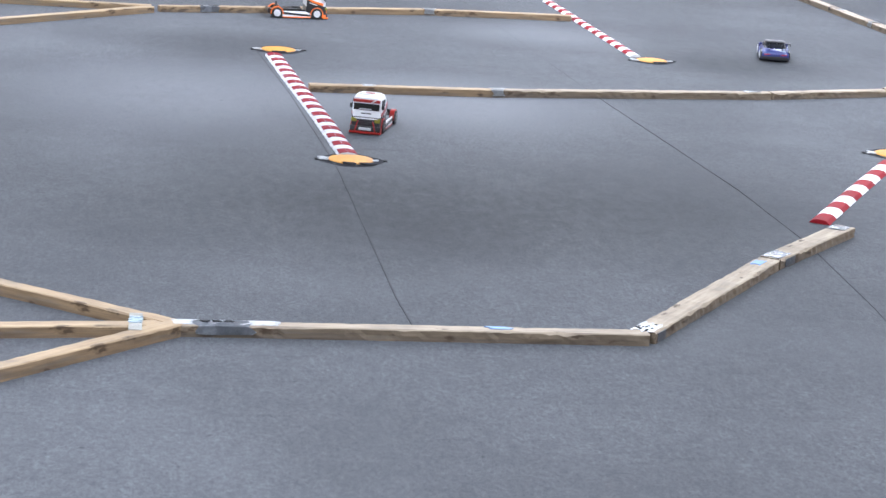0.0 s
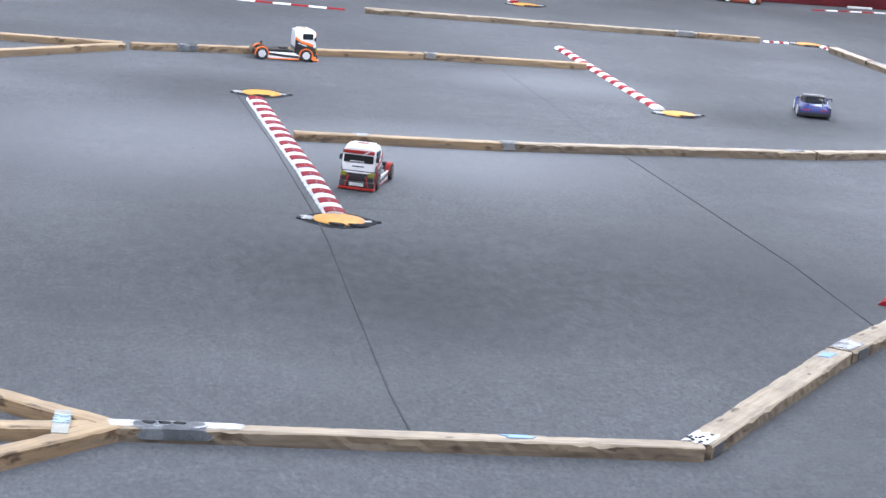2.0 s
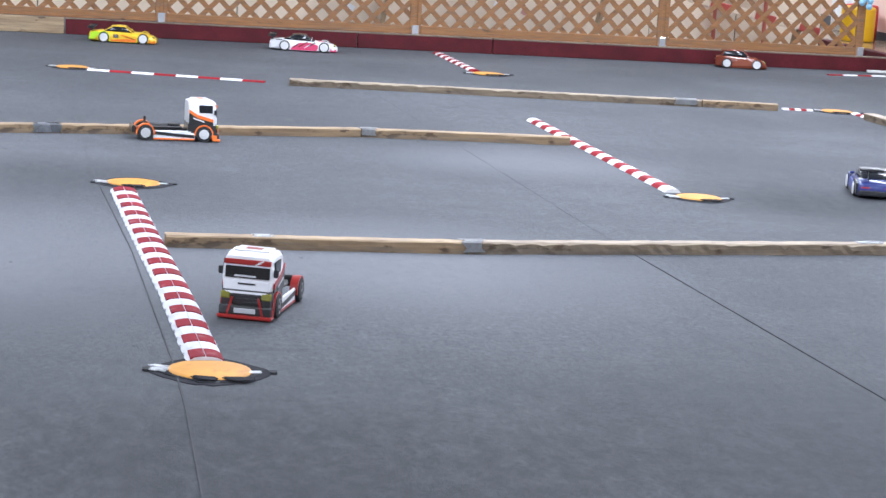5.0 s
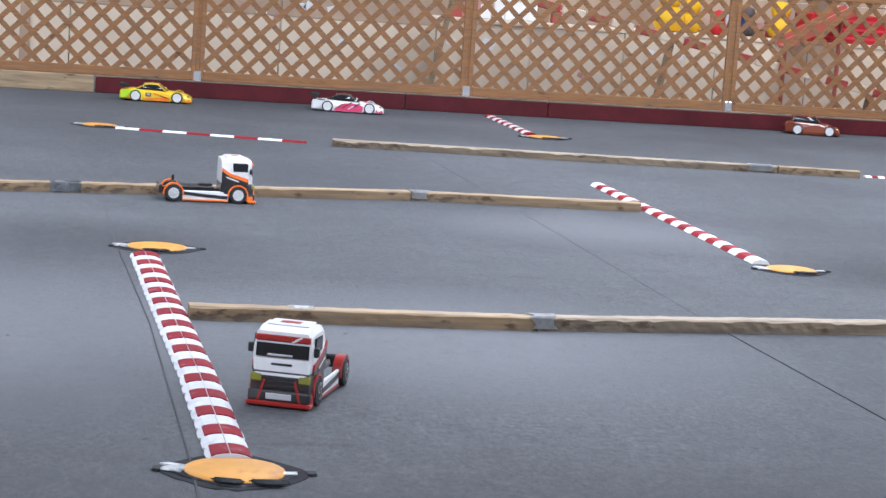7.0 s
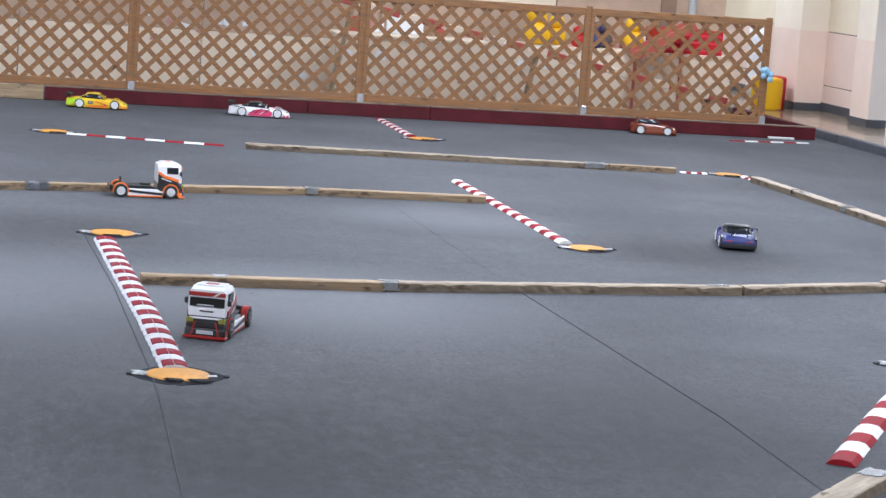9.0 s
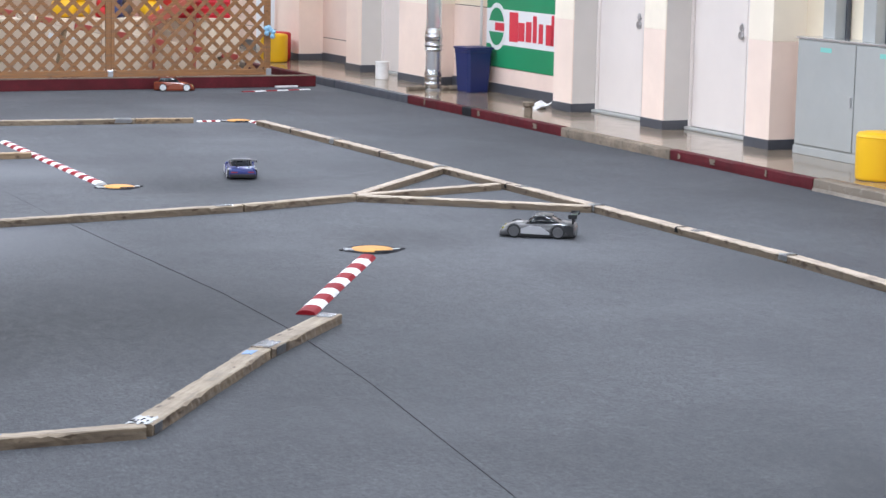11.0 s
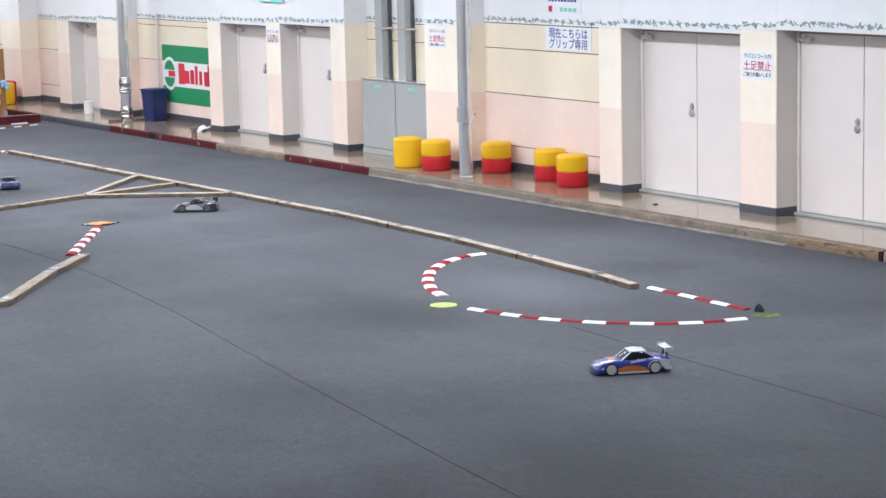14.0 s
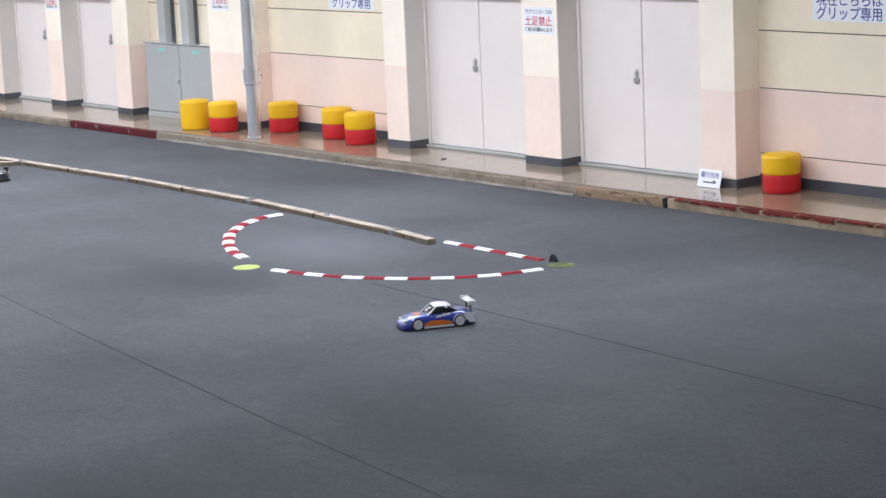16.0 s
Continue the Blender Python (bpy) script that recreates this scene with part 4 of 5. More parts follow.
def duct(u, v, r, top, foil):
    t = thing("duct_pipe", Matrix.Translation(uv(u, v, SIDE_Z)), "foil-patched metal duct pipe rising from the walkway" if foil else "shiny galvanised duct pipe with a bolted collar", "pipe", "duct pipes")
    part("tube", lathe([(r, 0.0), (r, 0.002), (r, 0.004), (r, top - 0.004), (r, top - 0.002), (r, top)], 36), M_STEEL, t, smooth=True)
    part("tube_seam", lathe([(r, 1.62), (r * 1.025, 1.622), (r * 1.025, 1.634), (r, 1.636)], 36), M_STEEL, t)
    part("foot_flange", lathe([(r * 1.02, 0.0), (r * 1.18, 0.002), (r * 1.18, 0.014), (r * 1.02, 0.03)], 28), M_STEEL, t)
    if foil:
        prof = [(r * (1.06 + 0.16 * random.Random(k).random()), 0.52 + 0.028 * k) for k in range(9)]
        part("foil_wrap", lathe([(r, 0.5)] + prof + [(r, 0.8)], 22), M_FOIL, t, "crumpled aluminium foil wrap")
        part("foil_wrap", lathe([(r, 0.0)] + [(r * (1.05 + 0.12 * random.Random(k + 40).random()), 0.02 + 0.03 * k) for k in range(8)] + [(r, 0.27)], 22), M_FOIL, t, "crumpled aluminium foil wrap")
    else:
        part("collar", lathe([(r, 0.76), (r * 1.30, 0.762), (r * 1.30, 0.768), (r * 1.20, 0.77), (r * 1.20, 0.955), (r * 1.30, 0.957), (r * 1.30, 0.963), (r, 0.965)], 28), M_STEEL, t)
        part("bracket", box(-0.012, r, 0.84, 0.012, 0.17, 0.87, 0.003), M_STEEL, t, "flat steel wall bracket").rotation_euler = (0, 0, ua - math.pi)
        part("bracket_hoop", lathe([(r * 1.02, 0.735), (r * 1.1, 0.735), (r * 1.1, 0.750), (r * 1.02, 0.755)], 28), M_STEEL, t)
    return t


duct(12.20, 10.34, 0.094, CEIL - SIDE_Z, False)
duct(23.68, 10.60, 0.10, CEIL - SIDE_Z, True)
duct(32.6, 10.72, 0.10, CEIL - SIDE_Z, False)
rag = part("rag", joined(*[turned(box(-0.12, -0.05, 0, 0.12, 0.05, 0.05, 0.02, 2), pose(0.12 * k, 0.05 * (k % 2), 0, 0, 6 * (k % 3), 35 * k)) for k in range(5)]), M_CONCRETE)
rag.matrix_world = Matrix.Translation(uv(23.68, 10.36, SIDE_Z))
tagged(rag, "crumpled grey rag lying at the duct foot", "rag")
hose = part("thin_pipe", cyl(0.018, 0.018, 0, 1.9, 12), M_JAMB, smooth=True)
hose.matrix_world = Matrix.Translation(uv(23.52, 11.20, SIDE_Z)) @ pose(0, 0, 0, 0, 0, 0)
tagged(hose, "thin white plastic pipe leaning on the wall", "pipe")

# electrical cabinet with cable ducts above it
cab = thing("electrical_cabinet", WALL, "grey steel electrical cabinet standing on the walkway", "cabinet")
CU0, CU1, CV0, CZ1 = 14.06, 15.98, 10.98, 1.22
part("body", box(CU0, CV0, SIDE_Z, CU1, BACK - 0.015, CZ1, 0.006), M_CABINET, cab)
part("plinth", box(CU0 - 0.005, CV0 - 0.012, SIDE_Z, CU1 + 0.005, CV0, SIDE_Z + 0.08, 0.004), M_CABINET, cab)
part("top_edge", box(CU0 - 0.01, CV0 - 0.02, CZ1, CU1 + 0.01, BACK - 0.015, CZ1 + 0.02, 0.004), M_STEEL, cab, "bright steel top edge")
for a, b in ((CU1 - 0.97, CU1 - 0.02), (CU0 + 0.02, CU1 - 0.98)):
    d = part("cabinet_door", box(a + 0.005, CV0 - 0.016, SIDE_Z + 0.10, b - 0.005, CV0 - 0.001, CZ1 - 0.012, 0.004), M_CABINET, cab)
    part("handle", box(a + 0.03, CV0 - 0.03, 0.62, a + 0.05, CV0 - 0.016, 0.72, 0.003), M_CHROME, d, "small steel handle")
    part("sticker", box((a + b) / 2 - 0.09, CV0 - 0.019, CZ1 - 0.11, (a + b) / 2 + 0.09, CV0 - 0.0165, CZ1 - 0.065), M_TEAL, d, "pale teal sticker")
for a in (15.52, 14.88):
    c = thing("cable_duct", WALL, "tall grey steel cable duct above the cabinet", "cable duct", "cable ducts")
    part("trunk", box(a, BACK - 0.17, CZ1 + 0.02, a + 0.20, BACK - 0.012, CEIL, 0.005), M_CABINET, c)
    # dark strip put in place of the shaded gap beside the trunk
    part("side_rail", box(a - 0.03, BACK - 0.06, CZ1 + 0.02, a - 0.004, BACK - 0.012, CEIL, 0.004), M_BASE, c, "dark strip standing for the gap beside the trunk")
    part("strap", box(a - 0.06, BACK - 0.175, 1.98, a + 0.22, BACK - 0.012, 2.01, 0.003), M_STEEL, c)

# bin, cans, paper
b = thing("waste_bin", Matrix.Translation(uv(23.28, 10.98, SIDE_Z)) @ pose(0, 0, 0, 0, 0, 8) @ Matrix.Diagonal((0.78, 0.78, 0.86, 1)), "dark blue plastic waste bin beside the wall", "bin")
prof = []
for z, h in ((0.0, 0.19), (0.03, 0.20), (0.58, 0.235), (0.60, 0.245), (0.64, 0.245)):
    prof.append([(sx * h * f, sy * h * g, z) for sx, sy, f, g in ((-1, -1, 1, 0.8), (-1, -1, 0.8, 1), (1, -1, 0.8, 1), (1, -1, 1, 0.8), (1, 1, 1, 0.8), (1, 1, 0.8, 1), (-1, 1, 0.8, 1), (-1, 1, 1, 0.8))])
part("bin_body", loft(prof), M_BLUEBIN, b)
part("bin_lid", box(-0.25, -0.25, 0.64, 0.25, 0.25, 0.675, 0.02, 2), M_BLUEBIN, b)
can = part("paint_can", lathe([(0.085, 0), (0.09, 0.01), (0.09, 0.22), (0.095, 0.225), (0.095, 0.24), (0.07, 0.242)], 24), M_KWHITE, smooth=False)
can.matrix_world = Matrix.Translation(uv(25.5, 10.66, SIDE_Z))
tagged(can, "small white can standing on the walkway", "can")
stub = part("post_stub", joined(cyl(0.05, 0.05, 0, 0.11, 16, 0.01), cyl(0.07, 0.07, 0.11, 0.16, 16, 0.012)), M_CONCRETE)
stub.matrix_world = Matrix.Translation(uv(20.1, 10.16, SIDE_Z))
tagged(stub, "small grey post stub at the kerb", "post")
bmp = bmesh.new()
bmesh.ops.create_grid(bmp, x_segments=8, y_segments=6, size=0.5)
for w_ in bmp.verts:
    w_.co.z = 0.03 + 0.12 * max(0, w_.co.x) ** 1.5 + 0.02 * math.sin(9 * w_.co.y)
bmesh.ops.solidify(bmp, geom=bmp.faces[:], thickness=0.01)
paper = part("paper_sheet", turned(bmp, Matrix.Diagonal((0.34, 0.24, 1, 1))), M_PAPER)
paper.matrix_world = Matrix.Translation(uv(20.95, 10.72, SIDE_Z)) @ pose(0, 0, -0.01, 0, 0, 40)
tagged(paper, "curled white paper sheet on the walkway", "paper")
speck = part("floor_scrap", box(-0.03, -0.02, 0, 0.03, 0.02, 0.012, 0.004), M_BLACK)
speck.matrix_world = Matrix.Translation(uv(8.30, 10.5, SIDE_Z))
tagged(speck, "small black scrap on the walkway", "scrap")


# ---- banner and signs ----
def plate(u0, z0, u1, z1, v, mat, name, parent, thick=0.004):
    return part(name, box(u0, v - thick, z0, u1, v, z1), mat, parent)


ban = thing("banner", WALL, "green, white and red advertising banner hung on the wall", "banner")
BU0, BU1, BZ0, BZ1 = 21.30, 23.44, 0.43, 1.46
bv = BACK - 0.006
plate(BU0, BZ0, BU1, BZ0 + 0.29, bv, M_GREEN, "green_band", ban)
plate(BU0, BZ0 + 0.29, BU1, BZ1 - 0.29, bv, M_BANNERW, "white_field", ban)
plate(BU0, BZ1 - 0.29, BU1, BZ1, bv, M_GREEN, "green_band", ban)
zc = (BZ0 + BZ1) / 2


def disc_plate(u, z, r, sx, v, mat, name, half=0):
    bm = bmesh.new()
    pts = [(r * sx * math.cos(a), r * math.sin(a)) for a in [2 * math.pi * k / 36 for k in range(36)]]
    if half:
        pts = [(r * sx * math.cos(a), max(0.07, r * math.sin(a)) if half > 0 else min(-0.07, r * math.sin(a))) for a in [2 * math.pi * k / 36 for k in range(36)]]
        seen, keep = set(), []
        for p in pts:
            key = (round(p[0], 4), round(p[1], 4))
            if key not in seen:
                seen.add(key)
                keep.append(p)
        pts = keep
    lo = [bm.verts.new((u + x, v, z + y)) for x, y in pts]
    hi = [bm.verts.new((u + x, v - 0.004, z + y)) for x, y in pts]
    bm.faces.new(lo)
    bm.faces.new(hi[::-1])
    n = len(pts)
    for k in range(n):
        bm.faces.new((lo[k], hi[k], hi[(k + 1) % n], lo[(k + 1) % n]))
    return part(name, bm, mat, ban)


disc_plate(BU1 - 0.30, zc, 0.30, 0.9, bv - 0.005, M_BANNERW, "roundel_ring")
disc_plate(BU1 - 0.30, zc, 0.24, 0.9, bv - 0.010, M_GREEN, "roundel_half", 1)
disc_plate(BU1 - 0.30, zc, 0.24, 0.9, bv - 0.010, M_GREEN, "roundel_half", -1)
plate(BU1 - 0.52, zc - 0.05, BU1 - 0.26, zc + 0.05, bv - 0.010, M_BANNERR, "red_bar", ban)
for k, (u, w, z0, z1) in enumerate(((BU1 - 0.66, 0.24, -0.17, 0.20), (BU1 - 0.91, 0.17, -0.15, 0.08), (BU1 - 1.12, 0.15, -0.15, 0.10), (BU1 - 1.31, 0.10, -0.15, 0.18), (BU1 - 1.47, 0.11, -0.15, 0.09), (BU1 - 1.66, 0.18, -0.16, 0.09), (BU1 - 1.80, 0.07, -0.16, 0.21))):
    bar = part("red_mark", box(u - w, bv - 0.010, zc + z0, u, bv - 0.005, zc + z1, 0.002), M_BANNERR, ban)


def lettering(text, size, mat, parent, x, z, v, align="CENTER", stretch=1.0):
    """Raised characters facing the track."""
    cu = bpy.data.curves.new("lettering", "FONT")
    cu.body, cu.size, cu.extrude, cu.align_x, cu.offset = text, size, 0.0008, align, size * 0.009
    tmp = bpy.data.objects.new("lettering_tmp", cu)
    scene.collection.objects.link(tmp)
    bpy.context.view_layer.update()
    me = bpy.data.meshes.new_from_object(tmp.evaluated_get(bpy.context.evaluated_depsgraph_get()))
    bpy.data.objects.remove(tmp)
    ob = new("lettering", me)
    me.materials.clear()
    me.materials.append(mat)
    ob.parent = parent
    ob.matrix_local = pose(x, v, z, 90, 0, 180) @ Matrix.Diagonal((stretch, 1, 1, 1))
    return ob


def sign(u0, z0, u1, z1, v, label):
    t = thing("wall_sign", WALL, label, "sign", "paper signs on the wall")
    part("sheet", box(u0, v - 0.005, z0, u1, v - 0.001, z1), M_PAPER, t)
    return t


def bars(t, u0, u1, z, h, v, mat, n, seed):
    """Unreadable small writing as short bars in a row."""
    rr = random.Random(seed)
    w = (u1 - u0) / n
    for k in range(n):
        part("text_bar", box(u0 + k * w + w * 0.1, v - 0.0075, z, u0 + (k + 1) * w - w * rr.uniform(0.1, 0.3), v - 0.0055, z + h * rr.uniform(0.8, 1.0)), mat, t)


g = sign(10.54, 1.83, 11.56, 2.135, BACK, "white paper sign with bold blue writing on the bay wall")
lettering("現在こちらは", 0.145, M_INKBLUE, g, 11.05, 2.0, BACK - 0.006)
lettering("グリップ専用", 0.145, M_INKBLUE, g, 11.05, 1.86, BACK - 0.006)
g2 = sign(1.92, 1.93, 2.92, 2.25, BACK, "white paper sign with bold blue writing on the bay wall")
lettering("現在こちらは", 0.15, M_INKBLUE, g2, 2.42, 2.105, BACK - 0.006)
lettering("グリップ専用", 0.15, M_INKBLUE, g2, 2.42, 1.96, BACK - 0.006)
for u0, u1, z0, z1 in ((6.58, 7.10, 1.68, 2.0), (13.44, 13.88, 1.78, 2.08), (18.33, 18.73, 1.66, 1.92)):
    d = sign(u0, z0, u1, z1, FRONT, "white paper notice with red and black writing on a pillar")
    um, w = (u0 + u1) / 2, u1 - u0
    lettering("ラジコンコース内", w * 0.115, M_INKBLACK, d, um, z1 - 0.075, FRONT - 0.006)
    lettering("土足禁止", w * 0.235, M_INKRED, d, um, (z0 + z1) / 2 - 0.05, FRONT - 0.006)
    lettering("ご協力お願いします", w * 0.105, M_INKBLACK, d, um, z0 + 0.035, FRONT - 0.006)
p = sign(10.75, 2.31, 11.6, 2.64, BACK, "small printed poster above the paper border")
bars(p, 10.85, 11.5, 2.47, 0.05, BACK, M_INKBLUE, 9, 3)
bars(p, 10.85, 11.25, 2.34, 0.06, BACK, M_TEAL, 4, 4)
part("print_dot", box(11.40, BACK - 0.0075, 2.335, 11.48, BACK - 0.0055, 2.415), M_INKRED, p)
M_EXIT = plain("exit_sign_green", (0.05, 0.60, 0.50), 0.3)
lit = M_EXIT.node_tree.nodes["Principled BSDF"]
lit.inputs["Emission Color"].default_value = (0.10, 0.85, 0.75, 1)
lit.inputs["Emission Strength"].default_value = 0.7
for um, low in ((26.05, 0.02), (18.5, 0.0)):
    e = thing("exit_sign", WALL, "green and white emergency exit sign over the doors", "exit sign", "exit signs")
    part("case", box(um - 0.40, FRONT - 0.06, 2.34 - low, um + 0.40, FRONT - 0.002, 2.58 - low, 0.006), M_PAPER, e)
    part("green_face", box(um - 0.39, FRONT - 0.064, 2.35 - low, um - 0.02, FRONT - 0.0605, 2.57 - low), M_EXIT, e)
    part("green_face", box(um + 0.16, FRONT - 0.064, 2.35 - low, um + 0.33, FRONT - 0.0605, 2.57 - low), M_EXIT, e)

a_sign = thing("floor_sign", WALL, "small white direction board with an arrow leaning on a pillar", "sign")
bm = turned(box(-0.17, -0.006, 0, 0.17, 0.006, 0.20, 0.003), pose(4.00, 10.73, SIDE_Z + 0.002, -16, 0, 0))
part("board", bm, M_PAPER, a_sign)
lean = pose(4.00, 10.73, SIDE_Z + 0.002, -16, 0, 0)
txt = lettering("進行方向", 0.068, M_INKBLUE, a_sign, 0, 0, 0)
txt.matrix_local = lean @ pose(0, -0.009, 0.115, 90, 0, 180)
arrow = joined(box(-0.11, -0.0095, 0.05, 0.08, -0.0065, 0.065), turned(box(-0.05, -0.0095, -0.008, 0.0, -0.0065, 0.008), pose(-0.10, 0, 0.06, 0, -35, 0) @ pose(0.045, 0, 0)))
part("arrow", turned(arrow, lean), M_INKBLACK, a_sign)


# ---- model cars ----
def paint(name, col, rough=0.3, stain=None):
    return plain(name, col, rough, vary=0.08, scale=18, spec=0.6, stain=stain, coat=0.4)


P_WHITE = paint("car_white", (0.80, 0.80, 0.82))
P_YELLOW = paint("car_yellow", (0.85, 0.55, 0.03))
P_ORANGE = paint("car_orange", (0.85, 0.20, 0.02))
P_LIME = paint("car_lime", (0.50, 0.80, 0.03))
P_PINK = paint("car_pink", (0.70, 0.06, 0.16))
P_COPPER = paint("car_copper", (0.185, 0.036, 0.016), 0.22)
P_ROSE = paint("car_rose_copper", (0.27, 0.075, 0.04), 0.22)
P_PURPLE = paint("car_purple", (0.020, 0.032, 0.17))
P_BLUE = paint("car_blue", (0.03, 0.05, 0.32))
P_GREY = paint("car_grey", (0.11, 0.11, 0.115))
P_RED = paint("car_red", (0.33, 0.018, 0.014))
P_BLACK = paint("car_black", (0.02, 0.02, 0.022))
P_NEON = paint("car_neon_orange", (0.95, 0.20, 0.03))
P_SILVER = paint("car_silver", (0.5, 0.5, 0.52))
M_LAMPGLASS = plain("lamp_glass", (0.24, 0.23, 0.04), 0.12, spec=0.7)
M_RIMSILVER = plain("silver_rim", (0.66, 0.66, 0.67), 0.35, 0.2)


def rounded(x, hw, z0, z1, r=0.25):
    """A closed loop across the car at x: flat sides, rounded shoulders."""
    h = z1 - z0
    c, d = hw * r, h * 0.45
    return [(x, -hw * 0.96, z0), (x, hw * 0.96, z0), (x, hw, z0 + h * 0.3), (x, hw, z1 - d), (x, hw - c * 0.35, z1 - d * 0.3), (x, hw - c, z1), (x, -hw + c, z1), (x, -hw + c * 0.35, z1 - d * 0.3), (x, -hw, z1 - d), (x, -hw, z0 + h * 0.3)]


def arch_ring(r0, r1, half):
    """A flat open ring about z."""
    bm = bmesh.new()
    loops = [[bm.verts.new((r * math.cos(math.pi * k / 14), r * math.sin(math.pi * k / 14), z)) for k in range(28)] for r, z in ((r0, -half), (r1, -half), (r1, half), (r0, half))]
    for a, b in zip(loops, loops[1:] + loops[:1]):
        for k in range(28):
            bm.faces.new((a[k], a[(k + 1) % 28], b[(k + 1) % 28], b[k]))
    return bm


def wheel(t, x, y, r, w, rim, k_rim=1.0):
    s = 1 if y > 0 else -1
    m = pose(x, y, r, 90, 0, 0)
    tyre = part("wheel", turned(lathe([(r * 0.60, -w / 2), (r * 0.94, -w / 2), (r, -w * 0.35), (r, w * 0.35), (r * 0.94, w / 2), (r * 0.60, w / 2)], 24), m), M_TYRE, t, smooth=False)
    disc = joined(lathe([(r * q * k_rim, w * z) for q, z in ((0.72, 0.30), (0.76, 0.55), (0.68, 0.60), (0.60, 0.53), (0.20, 0.52), (0.16, 0.62), (0.02, 0.62))], 20), *[turned(box(r * 0.12, -r * 0.09, w * 0.50, r * 0.64 * k_rim, r * 0.09, w * 0.60, 0.001), pose(0, 0, 0, 0, 0, 72 * k)) for k in range(5)])
    part("rim", turned(disc, pose(x, y, r, 90 if s < 0 else -90, 0, 0)), rim, tyre)


def coupe(m, label, main, second, third, roof, lower=None, spots=(), rim=M_RIMW, length=0.60, width=0.25, height=0.155, wing=True, wing_mat=None, hatch=False, wing_z=1.0, flash=1.0, group="model racing cars"):
    """A model touring car: shell, cabin glass, roof, arches, wing, lamps, livery and wheels; x points ahead."""
    t = thing("model_car", m, label, "model car", group)
    L, hw, wr = length / 2, width / 2, 0.050
    belt = height * 0.64
    body = [(-L, hw * 0.90, 0.030, belt * 0.80), (-L * 0.96, hw * 0.96, 0.018, belt * 0.96), (-L * 0.62, hw, 0.014, belt * 1.04), (-L * 0.2, hw * 0.97, 0.014, belt), (L * 0.25, hw * 0.97, 0.014, belt * 0.96), (L * 0.58, hw, 0.014, belt * 0.92), (L * 0.86, hw * 0.96, 0.012, belt * 0.70), (L * 0.97, hw * 0.86, 0.012, belt * 0.50), (L, hw * 0.74, 0.014, belt * 0.36)]
    part("shell", loft([rounded(*b) for b in body]), main, t, smooth=True)
    front, rear = (L * 0.34, -L * 0.80) if hatch else (L * 0.32, -L * 0.62)
    rf, rb = (L * 0.04, -L * 0.66) if hatch else (L * 0.02, -L * 0.26)
    cabin = [(rear, hw * 0.74, belt * 0.94, belt * 1.0), (rb, hw * 0.78, belt * 0.9, height * 0.965), (rf, hw * 0.78, belt * 0.9, height * 0.975), (front, hw * 0.76, belt * 0.86, belt * 0.93)]
    part("cabin_glass", loft([rounded(*c, 0.30) for c in cabin]), M_GLASS, t, "dark tinted cabin glass", smooth=True)
    top = [(rb - 0.03, hw * 0.66, height * 0.90, height * 0.965), ((rb + rf) / 2, hw * 0.72, height * 0.915, height * 1.0), (rf + 0.018, hw * 0.66, height * 0.90, height * 0.97)]
    part("roof", loft([rounded(*c, 0.4) for c in top]), roof, t, smooth=True)
    for s in (-1, 1):
        for x0, z0, x1, z1 in ((front - 0.005, belt * 0.94, rf, height * 0.965), (rear + 0.005, belt * 0.99, rb, height * 0.955), ((rb + rf) / 2 - 0.006, belt * 0.96, (rb + rf) / 2 + 0.002, height * 0.97)):
            w = 0.006
            part("pillar", loft([[(x0 - w, s * hw * 0.77, z0), (x0 + w, s * hw * 0.77, z0), (x0 + w, s * hw * 0.70, z0), (x0 - w, s * hw * 0.70, z0)], [(x1 - w, s * hw * 0.66, z1), (x1 + w, s * hw * 0.66, z1), (x1 + w, s * hw * 0.58, z1), (x1 - w, s * hw * 0.58, z1)]]), roof, t)
        part("side_skirt", box(-L * 0.40, s * hw - 0.004 * s - 0.004, 0.010, L * 0.42, s * hw - 0.004 * s + 0.006, 0.028, 0.002), third, t)
        sl = [(-L * 0.34, 0.030, belt * 0.40), (-L * 0.10, 0.030, belt * 0.80 * flash), (L * 0.20, 0.032, belt * 0.84 * flash), (L * 0.42, 0.034, belt * 0.62 * flash)]
        part("livery_flash", loft([[(x, s * hw * 0.955, a), (x, s * (hw * 1.0 + 0.002), a), (x, s * (hw * 1.0 + 0.002), b), (x, s * hw * 0.955, b)] for x, a, b in sl]), second, t)
        part("livery_tail", loft([[(x, s * hw * 0.93, a), (x, s * (hw * 1.0 + 0.0025), a), (x, s * (hw * 1.0 + 0.0025), b), (x, s * hw * 0.93, b)] for x, a, b in ((-L * 0.965, 0.030, belt * 0.86), (-L * 0.84, 0.026, belt * 0.94), (-L * 0.70, 0.080, belt * 0.95))]), third, t)
        if lower:
            part("lower_band", loft([[(x, s * hw * 0.95, a), (x, s * (hw + 0.0035), a), (x, s * (hw + 0.0035), b), (x, s * hw * 0.95, b)] for x, a, b in ((-L * 0.36, 0.014, 0.030), (0.0, 0.014, 0.040), (L * 0.40, 0.014, 0.048))]), lower, t)
            part("nose_band", loft([[(x, s * w * 0.90, a), (x, s * (w + 0.002), a), (x, s * (w + 0.002), b), (x, s * w * 0.90, b)] for x, w, a, b in ((L * 0.79, hw * 0.965, 0.014, belt * 0.44), (L * 0.97, hw * 0.865, 0.014, belt * 0.34))]), lower, t)
        for x, z, w, h, lean, mat in spots:
            part("livery_spot", turned(box(-w * L, -0.002, -h * belt / 2, w * L, 0.002, h * belt / 2, 0.001), pose(x * L, s * (hw + 0.004), z * belt, 0, lean, 0)), mat, t)
